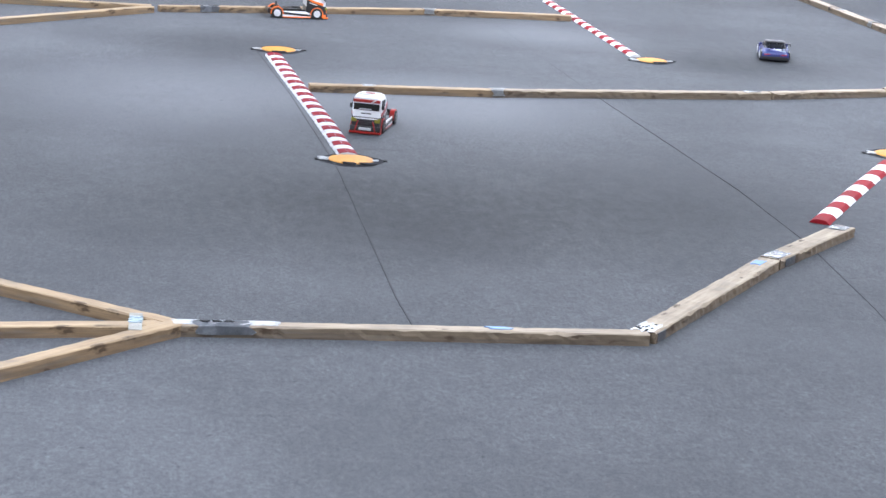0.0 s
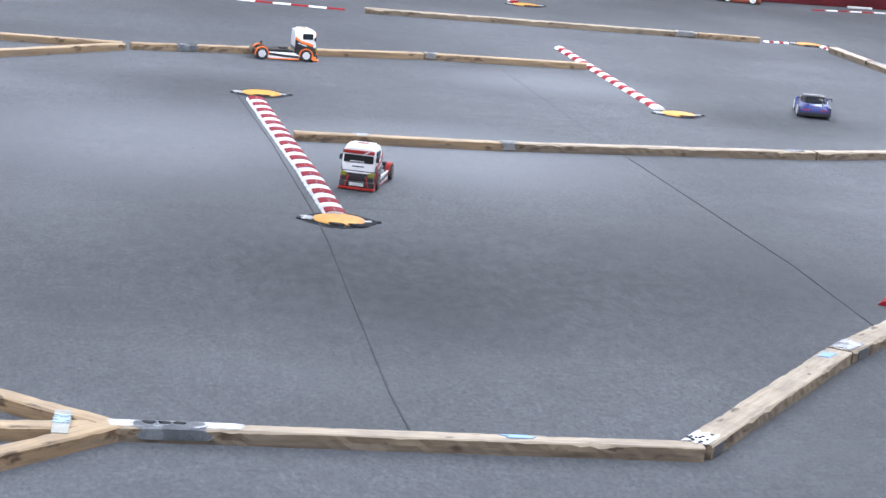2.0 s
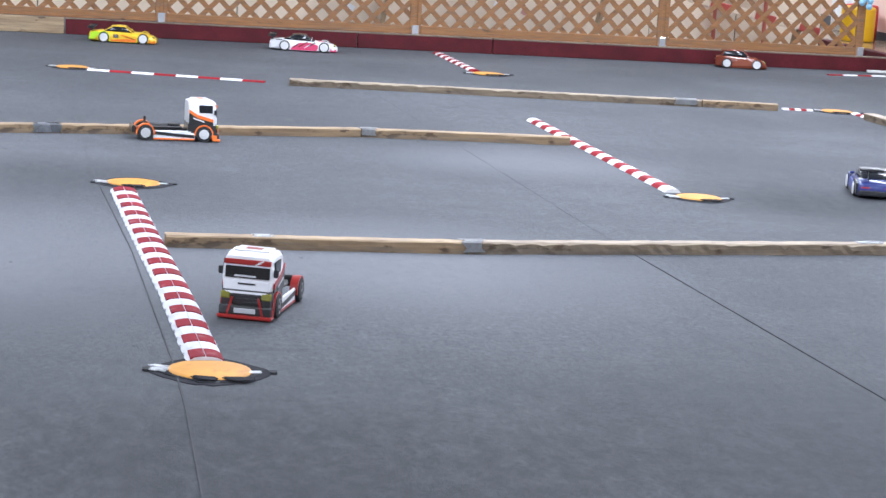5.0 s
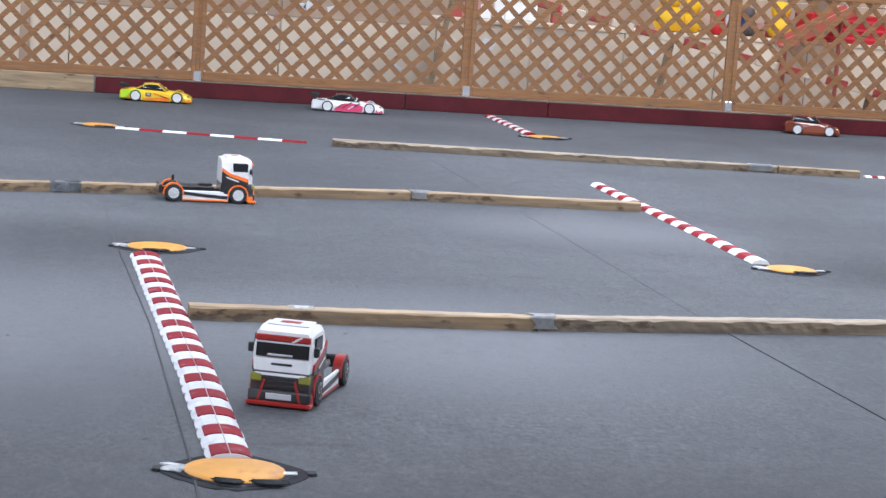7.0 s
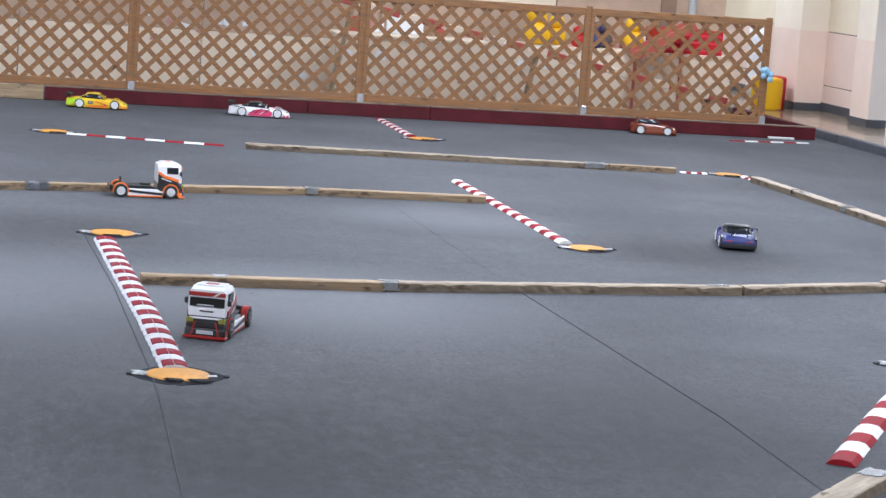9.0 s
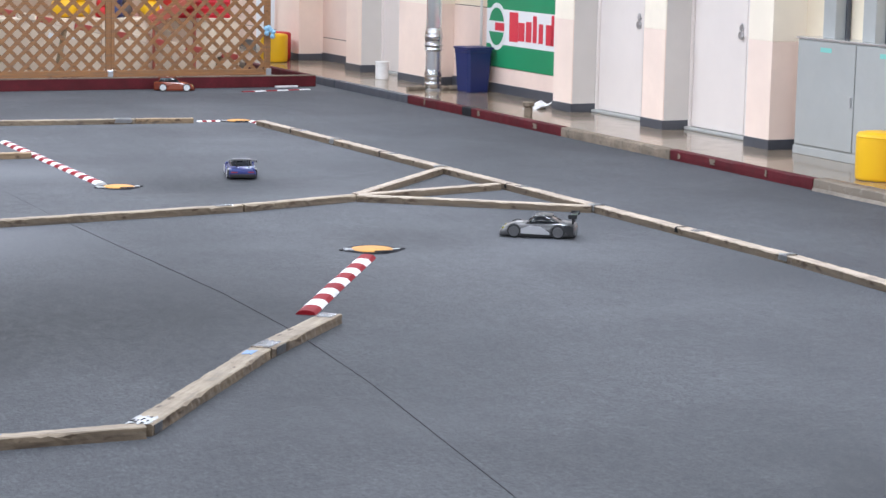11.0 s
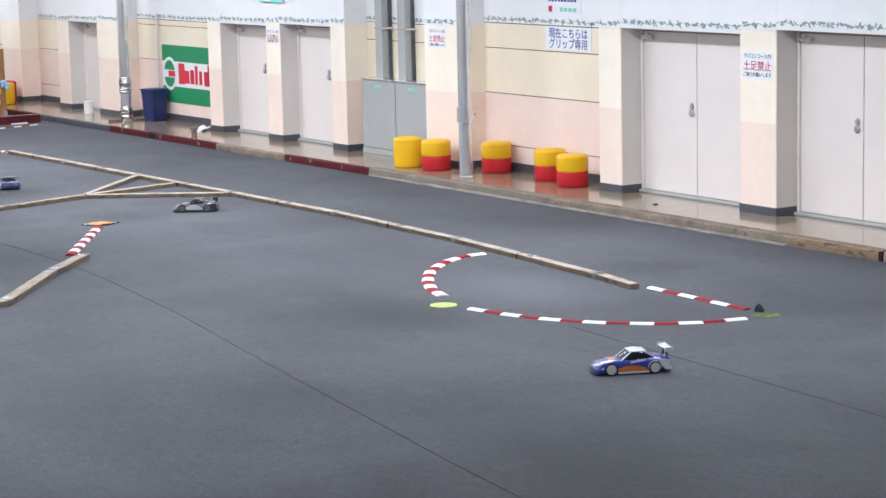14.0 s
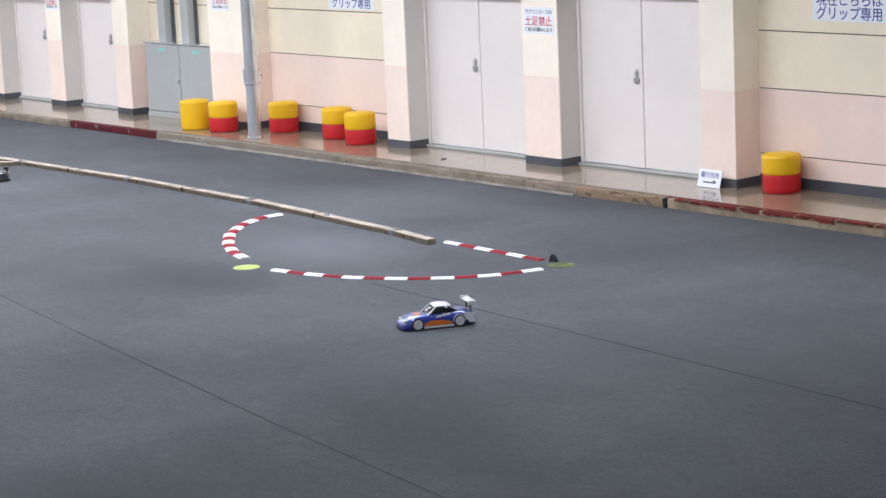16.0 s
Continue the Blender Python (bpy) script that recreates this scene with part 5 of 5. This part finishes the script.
        part("mirror", box(L * 0.20, s * hw * 0.92 - 0.012, belt * 1.02, L * 0.24, s * hw * 0.92 + 0.012, belt * 1.02 + 0.016, 0.004), main, t)
        part("headlight", box(L * 0.84, s * hw * 0.62 - 0.026, belt * 0.50, L * 0.93, s * hw * 0.62 + 0.026, belt * 0.68, 0.006), M_LAMPGLASS, t)
        part("tail_light", box(-L * 1.003, s * hw * 0.58 - 0.03, belt * 0.58, -L * 0.985, s * hw * 0.58 + 0.03, belt * 0.72, 0.004), P_RED, t)
        for x in (L * 0.60, -L * 0.56):
            arch = turned(arch_ring(wr * 1.02, wr * 1.14, 0.004), pose(x, s * (hw - 0.003), wr, 90))
            bmesh.ops.bisect_plane(arch, geom=arch.verts[:] + arch.edges[:] + arch.faces[:], plane_co=(0, 0, wr * 0.9), plane_no=(0, 0, 1), clear_inner=True)
            part("wheel_arch", arch, third if x < 0 else main, t)
            wheel(t, x, s * (hw - 0.012), wr, 0.034, rim, 1.04)
    part("grille", box(L * 0.975, -hw * 0.5, 0.02, L * 1.004, hw * 0.5, belt * 0.34, 0.004), P_BLACK, t)
    part("rear_bumper", box(-L * 1.008, -hw * 0.93, 0.018, -L * 0.93, hw * 0.93, belt * 0.52, 0.010, 2), third, t)
    part("bonnet_flash", loft([[(x, -w, z), (x, w, z), (x, w, z + 0.003), (x, -w, z + 0.003)] for x, w, z in ((L * 0.42, hw * 0.3, belt * 0.945), (L * 0.60, hw * 0.34, belt * 0.915))]), second, t)
    if wing:
        wm = wing_mat or main
        top = height * wing_z
        part("rear_wing", loft([[(-L * 1.03, y, top * 1.02), (-L * 0.84, y, top * 0.97), (-L * 0.84, y, top * 0.985), (-L * 1.03, y, top * 1.045)] for y in (-hw * 0.96, hw * 0.96)]), wm, t)
        for s in (-1, 1):
            part("wing_end", box(-L * 1.05, s * hw * 0.97 - 0.002, top * 0.90, -L * 0.82, s * hw * 0.97 + 0.002, top * 1.08, 0.001), wm, t)
            part("wing_strut", box(-L * 0.95, s * hw * 0.45 - 0.004, belt * 0.85, -L * 0.90, s * hw * 0.45 + 0.004, top), P_BLACK, t)
    return t


def truck(m, label, main, stripe, lower, trim, rim):
    """A model racing lorry tractor: cab, glass, visor, bumper, chassis, skirts, fenders, wheels; x points ahead."""
    t = thing("model_truck", m, label, "model truck", "model racing trucks")
    hw, wr = 0.112, 0.053
    f, b = 0.285, 0.085
    cab = [(b, hw * 0.96, 0.125, 0.272), (b + 0.05, hw, 0.125, 0.284), (f - 0.05, hw, 0.125, 0.282), (f - 0.012, hw * 0.96, 0.125, 0.268)]
    part("cab", loft([rounded(x, w, z0, z1, 0.18) for x, w, z0, z1 in cab]), main, t, smooth=False)
    part("cab_lower", loft([rounded(x, w, 0.03, 0.127, 0.05) for x, w in ((b, hw * 0.97), (f - 0.03, hw * 1.0), (f + 0.004, hw * 0.95))]), lower, t)
    part("nose_panel", box(f - 0.018, -hw * 0.9, 0.118, f - 0.004, hw * 0.9, 0.172, 0.006), main, t)
    part("chin_panel", loft([[(f - 0.012, -w, z), (f + 0.0075, -w, z), (f + 0.0075, w, z), (f - 0.012, w, z)] for w, z in ((hw * 0.44, 0.104), (hw * 0.86, 0.122))]), main, t)
    ws = [[(f - 0.011, -hw * 0.86, 0.178), (f - 0.004, -hw * 0.86, 0.178), (f - 0.009, -hw * 0.86, 0.226), (f - 0.016, -hw * 0.86, 0.226)], [(f - 0.011, hw * 0.86, 0.178), (f - 0.004, hw * 0.86, 0.178), (f - 0.009, hw * 0.86, 0.226), (f - 0.016, hw * 0.86, 0.226)]]
    part("windscreen", loft(ws), M_GLASS, t, "dark tinted windscreen")
    part("sun_visor", box(f - 0.022, -hw * 0.90, 0.234, f - 0.004, hw * 0.90, 0.256, 0.003), stripe, t)
    for q in (-1, 1):
        part("visor_mark", turned(box(-0.001, -0.014, -0.003, 0.001, 0.014, 0.003), pose(f - 0.003, hw * (0.46 + 0.05 * q), 0.245 + 0.004 * q, 24, 0, 0)), main, t)
        strut = [[(f - 0.002, q * hw * y - 0.0045, z), (f - 0.002, q * hw * y + 0.0045, z), (f + 0.015, q * hw * y + 0.0045, z), (f + 0.015, q * hw * y - 0.0045, z)] for y, z in ((0.70, 0.018), (0.50, 0.098))]
        part("front_strut", loft(strut), trim, t)
        part("corner_fin", box(f - 0.04, q * hw * 0.99 - 0.005, 0.018, f + 0.004, q * hw * 0.99 + 0.005, 0.050, 0.004), trim, t)
    part("front_plate", box(f + 0.015, -hw * 0.42, 0.030, f + 0.019, hw * 0.42, 0.052, 0.002), P_SILVER, t)
    # whitish reflection in the glass, put in as a pale strip
    part("screen_glint", box(f - 0.007, -hw * 0.50, 0.181, f - 0.003, hw * 0.34, 0.190, 0.002), P_SILVER, t, "pale strip standing for a reflection low in the windscreen")
    part("roof_cap", box(b + 0.03, -hw * 0.7, 0.282, f - 0.06, hw * 0.7, 0.289, 0.004), main, t)
    part("roof_mark", box(b + 0.07, -hw * 0.32, 0.289, f - 0.09, hw * 0.32, 0.2905), stripe, t)
    part("grille", box(f - 0.004, -hw * 0.62, 0.064, f + 0.008, hw * 0.62, 0.116, 0.004), P_BLACK, t)
    for k in range(3):
        part("grille_bar", box(f + 0.007, -hw * 0.56, 0.072 + 0.014 * k, f + 0.011, hw * 0.56, 0.078 + 0.014 * k, 0.001), M_BLACK, t)
    part("bumper", box(f - 0.03, -hw * 1.02, 0.020, f + 0.014, hw * 1.02, 0.062, 0.008, 2), lower, t)
    part("bumper_lip", box(f - 0.03, -hw * 1.06, 0.006, f + 0.024, hw * 1.06, 0.022, 0.004), trim, t)
    part("front_badge", box(f - 0.004, -hw * 0.34, 0.150, f - 0.001, hw * 0.34, 0.157), P_BLACK, t)
    part("chassis", box(-0.27, -0.045, 0.055, b + 0.01, 0.045, 0.082, 0.004), P_BLACK, t)
    part("deck", box(-0.16, -0.075, 0.082, 0.05, 0.075, 0.096, 0.006), M_BLACK, t)
    part("fifth_wheel", lathe([(0.045, 0.096), (0.045, 0.106), (0.035, 0.110), (0.01, 0.110)], 20), M_BLACK, t)
    part("body_post", joined(box(-0.21, -0.008, 0.08, -0.195, 0.008, 0.155, 0.003), box(-0.225, -0.02, 0.09, -0.18, 0.02, 0.12, 0.006)), M_BLACK, t)
    part("tail_panel", box(-0.295, -hw * 0.9, 0.05, -0.275, hw * 0.9, 0.10, 0.006), lower, t)
    for s in (-1, 1):
        y = s * hw
        part("side_window", box(b + 0.070, y * 0.985 - 0.003, 0.196, f - 0.035, y * 0.985 + 0.004, 0.252, 0.004), M_GLASS, t, "dark side window")
        part("door_stripe", loft([[(x, y * 0.97, z), (x, y * 1.0 + 0.003 * s, z), (x, y * 1.0 + 0.003 * s, z + 0.022), (x, y * 0.97, z + 0.022)] for x, z in ((b + 0.004, 0.200), (b + 0.06, 0.165), (f - 0.03, 0.135))]), stripe, t)
        part("door_panel", loft([[(x, y * 0.97, 0.120), (x, y * 1.0 + 0.002 * s, 0.120), (x, y * 1.0 + 0.002 * s, z), (x, y * 0.97, z)] for x, z in ((b + 0.004, 0.200), (b + 0.06, 0.165), (f - 0.03, 0.135))]), lower, t)
        part("door_mark", loft([[(x, y * 1.0 + 0.0035 * s, z), (x, y * 1.0 + 0.0045 * s, z), (x, y * 1.0 + 0.0045 * s, z + 0.008), (x, y * 1.0 + 0.0035 * s, z + 0.008)] for x, z in ((b + 0.03, 0.160), (f - 0.09, 0.134))]), main, t)
        part("side_skirt", box(-0.15, y * 0.92 - 0.006, 0.014, 0.135, y * 0.92 + 0.006, 0.072, 0.004), main, t)
        part("skirt_stripe", loft([[(x, y * 0.92 + 0.0065 * s, z), (x, y * 0.92 + 0.009 * s, z), (x, y * 0.92 + 0.009 * s, z + 0.02), (x, y * 0.92 + 0.0065 * s, z + 0.02)] for x, z in ((-0.14, 0.044), (0.0, 0.032), (0.13, 0.024))]), lower, t)
        part("skirt_edge", box(-0.15, y * 0.93 - 0.008, 0.008, 0.135, y * 0.93 + 0.008, 0.02, 0.003), trim, t)
        part("mirror", box(f - 0.025, y + 0.008 * s - 0.008, 0.188, f - 0.008, y + 0.008 * s + 0.012, 0.222, 0.004), M_BLACK, t)
        part("headlight", box(f - 0.012, s * hw * 0.78 - 0.022, 0.088, f + 0.010, s * hw * 0.78 + 0.022, 0.120, 0.006), M_LAMPGLASS, t)
        for x in (0.195, -0.205):
            fen = turned(arch_ring(wr * 1.06, wr * 1.21, 0.018), pose(x, y * 0.90, wr, 90))
            bmesh.ops.bisect_plane(fen, geom=fen.verts[:] + fen.edges[:] + fen.faces[:], plane_co=(0, 0, wr * 0.75), plane_no=(0, 0, 1), clear_inner=True)
            part("fender", fen, trim, t)
            wheel(t, x, y * 0.90, wr, 0.044, rim, 0.84)
    return t


def stand(x, y, turn):
    return pose(x, y, 0.0, 0, 0, turn)


coupe(stand(-0.09, 25.05, -4), "yellow and orange model touring car with a lime tail", P_YELLOW, P_YELLOW, P_LIME, P_YELLOW, P_ORANGE, ((-0.20, 0.62, 0.075, 0.30, 0, P_GREY), (-0.20, 0.64, 0.045, 0.20, 0, P_WHITE), (0.10, 0.62, 0.16, 0.10, 14, P_ORANGE), (0.22, 0.50, 0.12, 0.08, 14, P_COPPER)), length=0.64, height=0.165, wing_mat=P_BLACK, wing_z=0.86)
coupe(stand(1.65, 25.14, -6), "white model touring car with pink flashes", P_WHITE, P_PINK, P_WHITE, P_BLACK, P_PINK, ((-0.22, 0.55, 0.10, 0.09, -38, P_BLACK), (-0.02, 0.66, 0.15, 0.09, -32, P_COPPER), (0.10, 0.50, 0.10, 0.07, -32, P_WHITE), (0.24, 0.70, 0.12, 0.10, -28, P_BLACK), (-0.72, 1.00, 0.10, 0.08, 0, P_BLACK)), length=0.66, height=0.165, wing_mat=P_BLACK, wing_z=0.88)
coupe(stand(6.22, 25.75, -12), "copper-orange model hatchback parked by the boards", P_COPPER, P_ROSE, P_COPPER, P_COPPER, length=0.53, height=0.19, wing=False, hatch=True)
coupe(stand(4.49, 16.70, 78), "dark purple-blue model coupe with a black rear wing", P_PURPLE, P_BLUE, P_BLACK, P_BLACK, length=0.56, width=0.25, height=0.165, wing_mat=P_BLACK)
coupe(stand(4.52, 1.52, 160), "blue and white model rally car with an orange flash", P_BLUE, P_ORANGE, P_WHITE, P_WHITE, None, ((-0.10, 0.90, 0.20, 0.14, 8, P_WHITE),), length=0.62, height=0.19, wing_mat=P_WHITE, flash=0.72)
coupe(stand(5.62, 12.72, 150), "dark grey model touring car on the carpet", P_GREY, P_SILVER, P_BLACK, P_BLACK, rim=P_GREY, length=0.56, width=0.26, height=0.17, wing_mat=P_BLACK)
truck(stand(0.27, 17.84, 6) @ Matrix.Scale(0.92, 4), "white and black model racing truck with neon orange skirts", P_WHITE, P_NEON, P_BLACK, P_NEON, M_RIMSILVER)
truck(stand(0.54, 12.62, -108) @ Matrix.Scale(0.92, 4), "white and red model racing truck with a black chassis", P_WHITE, P_RED, P_BLACK, P_RED, P_GREY)


# ---- clutter behind the fence ----
M_TRACKRED = plain("track_red_plastic", (0.42, 0.07, 0.055), 0.5)
M_CARTON = plain("brown_carton", (0.33, 0.21, 0.125), 0.7, vary=0.2)
M_PINKBOX = plain("pink_carton", (0.50, 0.25, 0.22), 0.6, vary=0.2)
M_DARKBOX = plain("dark_carton", (0.09, 0.07, 0.065), 0.6, vary=0.2)
TABLE_Z = 0.84
table = thing("display_table", pose(5.3, 28.1, 0, 0, 0, 1), "long cream table with toys behind the fence", "table")
part("tabletop", box(-2.6, -0.4, TABLE_Z - 0.04, 2.4, 0.4, TABLE_Z, 0.006), M_PANEL, table)
for k in range(5):
    part("front_cloth", box(-2.58 + k * 0.995, -0.38, 0.02, -2.58 + (k + 1) * 0.995 - 0.012, -0.36, TABLE_Z - 0.04, 0.006), M_PANEL, table)
part("table_leg", box(-2.5, 0.3, 0, -2.44, 0.36, TABLE_Z - 0.04), M_STEEL, table)
part("table_leg", box(2.24, 0.3, 0, 2.30, 0.36, TABLE_Z - 0.04), M_STEEL, table)
ramp_board = thing("toy_track", pose(5.0, 27.2, 0.80, 0, 11, 0), "sloping toy track with maroon and dark edge blocks", "toy track")
part("deck", box(-2.4, -0.10, -0.02, 2.5, 0.10, 0.0, 0.004), M_PANEL, ramp_board)
for k in range(19):
    part("edge_block", box(-2.4 + 0.26 * k, -0.13, -0.03, -2.4 + 0.26 * k + 0.235, -0.10, 0.055, 0.008), (M_TRACKRED, M_PANEL)[k % 2], ramp_board)
for x in (-2.2, 0.1, 2.3):
    part("trestle", box(x - 0.02, -0.08, -0.80 + 0.19 * x, x + 0.02, 0.08, -0.02, 0.004), M_WOOD, ramp_board)


def plush(x, y, mat, size, label):
    """A squat rounded soft toy of plain bulging shapes."""
    ob = part("soft_toy", joined(lathe([(0.05, 0), (0.15, 0.02), (0.2, 0.12), (0.17, 0.24), (0.10, 0.30), (0.02, 0.31)], 18), turned(lathe([(0.02, 0), (0.12, 0.04), (0.15, 0.13), (0.11, 0.22), (0.02, 0.26)], 16), pose(0, 0, 0.27))), mat, smooth=True)
    ob.matrix_world = pose(x, y, TABLE_Z, 0, 0, 15 * x) @ Matrix.Scale(size, 4)
    return tagged(ob, label, "soft toy", "toys on the table")


plush(5.22, 27.95, M_YELLOW, 0.9, "round yellow soft toy on the table")
plush(5.52, 28.2, M_YELLOW, 0.7, "round yellow soft toy on the table")
plush(6.52, 28.25, M_YELLOW, 0.75, "round yellow soft toy on the table")
plush(5.76, 27.95, M_REDV, 0.5, "round red soft toy on the table")
plush(5.98, 28.0, M_BLUEBIN, 0.6, "round dark blue soft toy on the table")
plush(6.14, 28.2, M_DARKBOX, 0.6, "round black soft toy on the table")
crate = thing("toy_crate", pose(7.14, 28.1, TABLE_Z, 0, 0, 4), "red plastic toy crate on the table", "crate")
for x0, y0, x1, y1 in ((-0.42, -0.28, 0.42, -0.25), (-0.42, 0.25, 0.42, 0.28), (-0.42, -0.25, -0.39, 0.25), (0.39, -0.25, 0.42, 0.25)):
    part("crate_side", box(x0, y0, 0.0, x1, y1, 0.30, 0.008), M_REDV, crate)
part("crate_floor", box(-0.39, -0.25, 0.0, 0.39, 0.25, 0.02), M_REDV, crate)
for k in range(3):
    part("crate_rib", box(-0.40, -0.288, 0.04 + 0.09 * k, 0.40, -0.279, 0.07 + 0.09 * k, 0.003), M_BANNERR, crate)
flower = part("paper_flower", joined(*[turned(lathe([(0.01, 0), (0.033, 0.006), (0.036, 0.025), (0.012, 0.045)], 10), pose(0.05 * math.cos(k * 1.9), -0.02, 0.06 * math.sin(k * 1.7), 90)) for k in range(6)]), plain("pale_blue_paper", (0.30, 0.55, 0.75), 0.5))
flower.matrix_world = fence_pose @ pose(FENCE_LEN - 0.01, -0.04, 0.74)
tagged(flower, "pale blue paper flower tied to the fence end", "decoration")
bms = bmesh.new()
bmesh.ops.create_grid(bms, x_segments=24, y_segments=6, size=0.5)
for w_ in bms.verts:
    w_.co.z = 0.035 * math.sin(w_.co.x * 30) * (0.6 + 0.4 * w_.co.y)
bmesh.ops.solidify(bms, geom=bms.faces[:], thickness=0.006)
sheet = part("white_sheet", turned(bms, Matrix.Diagonal((0.75, 1.0, 1, 1))), M_PAPER, smooth=True)
sheet.matrix_world = WALL @ pose(30.55, FRONT - 0.06, 0.62, 90, 0, 0)
tagged(sheet, "white sheet hanging against the wall", "sheet")
corner_box = part("white_strip", box(-0.16, -0.02, 0, 0.16, 0.02, 0.025, 0.004), M_KWHITE)
corner_box.matrix_world = pose(7.85, 26.05, 0.0, 0, 0, 3)
tagged(corner_box, "short white plastic strip by the corner board", "strip")

# cartons along the back of the table
rnd = random.Random(21)
for k in range(15):
    x = 3.0 + 0.155 * k + (1.6 if k > 7 else 0.0)
    w, d, h = rnd.uniform(0.10, 0.20), rnd.uniform(0.10, 0.15), rnd.uniform(0.08, 0.24)
    mat, word = rnd.choice(((M_CARTON, "brown"), (M_PINKBOX, "pink"), (M_PINKBOX, "pink"), (M_TRACKRED, "red"), (M_PAPER, "white"), (M_PAPER, "white")))
    c = thing("carton", pose(x, 28.38, TABLE_Z + 0.001, 0, 0, rnd.uniform(-6, 6)), f"{word} cardboard toy carton on the table behind the fence", "carton", "cartons behind the fence")
    part("carton_body", box(-w / 2, -d / 2, 0.0, w / 2, d / 2, h, 0.006), mat, c)
    part("carton_flap", box(-w / 2 + 0.01, -d / 2 + 0.01, h, w / 2 - 0.01, 0.0, h + 0.006), mat, c)
# sloping red toy slide at the end of the table
M_SLIDE = plain("faded_red_plastic", (0.42, 0.10, 0.065), 0.45)
slide = thing("toy_slide", pose(6.62, 27.5, 0.0), "red plastic toy slide behind the fence", "toy slide")
part("chute", turned(box(-0.42, -0.16, -0.02, 0.42, 0.16, 0.02, 0.012, 2), pose(0.1, 0, 0.98, 0, -30, 0)), M_SLIDE, slide)
for sy in (-0.17, 0.17):
    part("side_rail", turned(box(-0.42, sy - 0.015, -0.02, 0.42, sy + 0.015, 0.09, 0.008, 2), pose(0.1, 0, 0.98, 0, -30, 0)), M_SLIDE, slide)
for sx in (-0.2, 0.38):
    part("slide_leg", box(sx - 0.02, 0.11, 0.0, sx + 0.02, 0.15, 0.78 if sx < 0 else 1.06, 0.01), M_SLIDE, slide)

# small white and pink cards added on the boards behind the fence in place of glints
rnd = random.Random(33)
for k in range(30):
    x, z, w, h = rnd.uniform(-6.8, 6.8), rnd.uniform(0.22, 1.05), rnd.uniform(0.06, 0.13), rnd.uniform(0.05, 0.10)
    y = 28.86 if x < 2.6 else 27.72 + (x - 5.3) * math.sin(radians(1)) - 0.003
    if y < 28:
        z = min(z, 0.6)
    c = part("glint_card", box(-w / 2, -0.003, -h / 2, w / 2, 0.003, h / 2), (M_PAPER, M_PAPER, M_PINKBOX)[k % 3])
    c.matrix_world = pose(x, y + 0.036 if x < 2.6 else y, z, 0, rnd.uniform(-35, 35), 0)
    tagged(c, ("small white card standing in for a glint on the boards", "small white card standing in for a glint on the boards", "small pink card standing in for a pinkish glint on the boards")[k % 3], "card", "cards behind the fence")
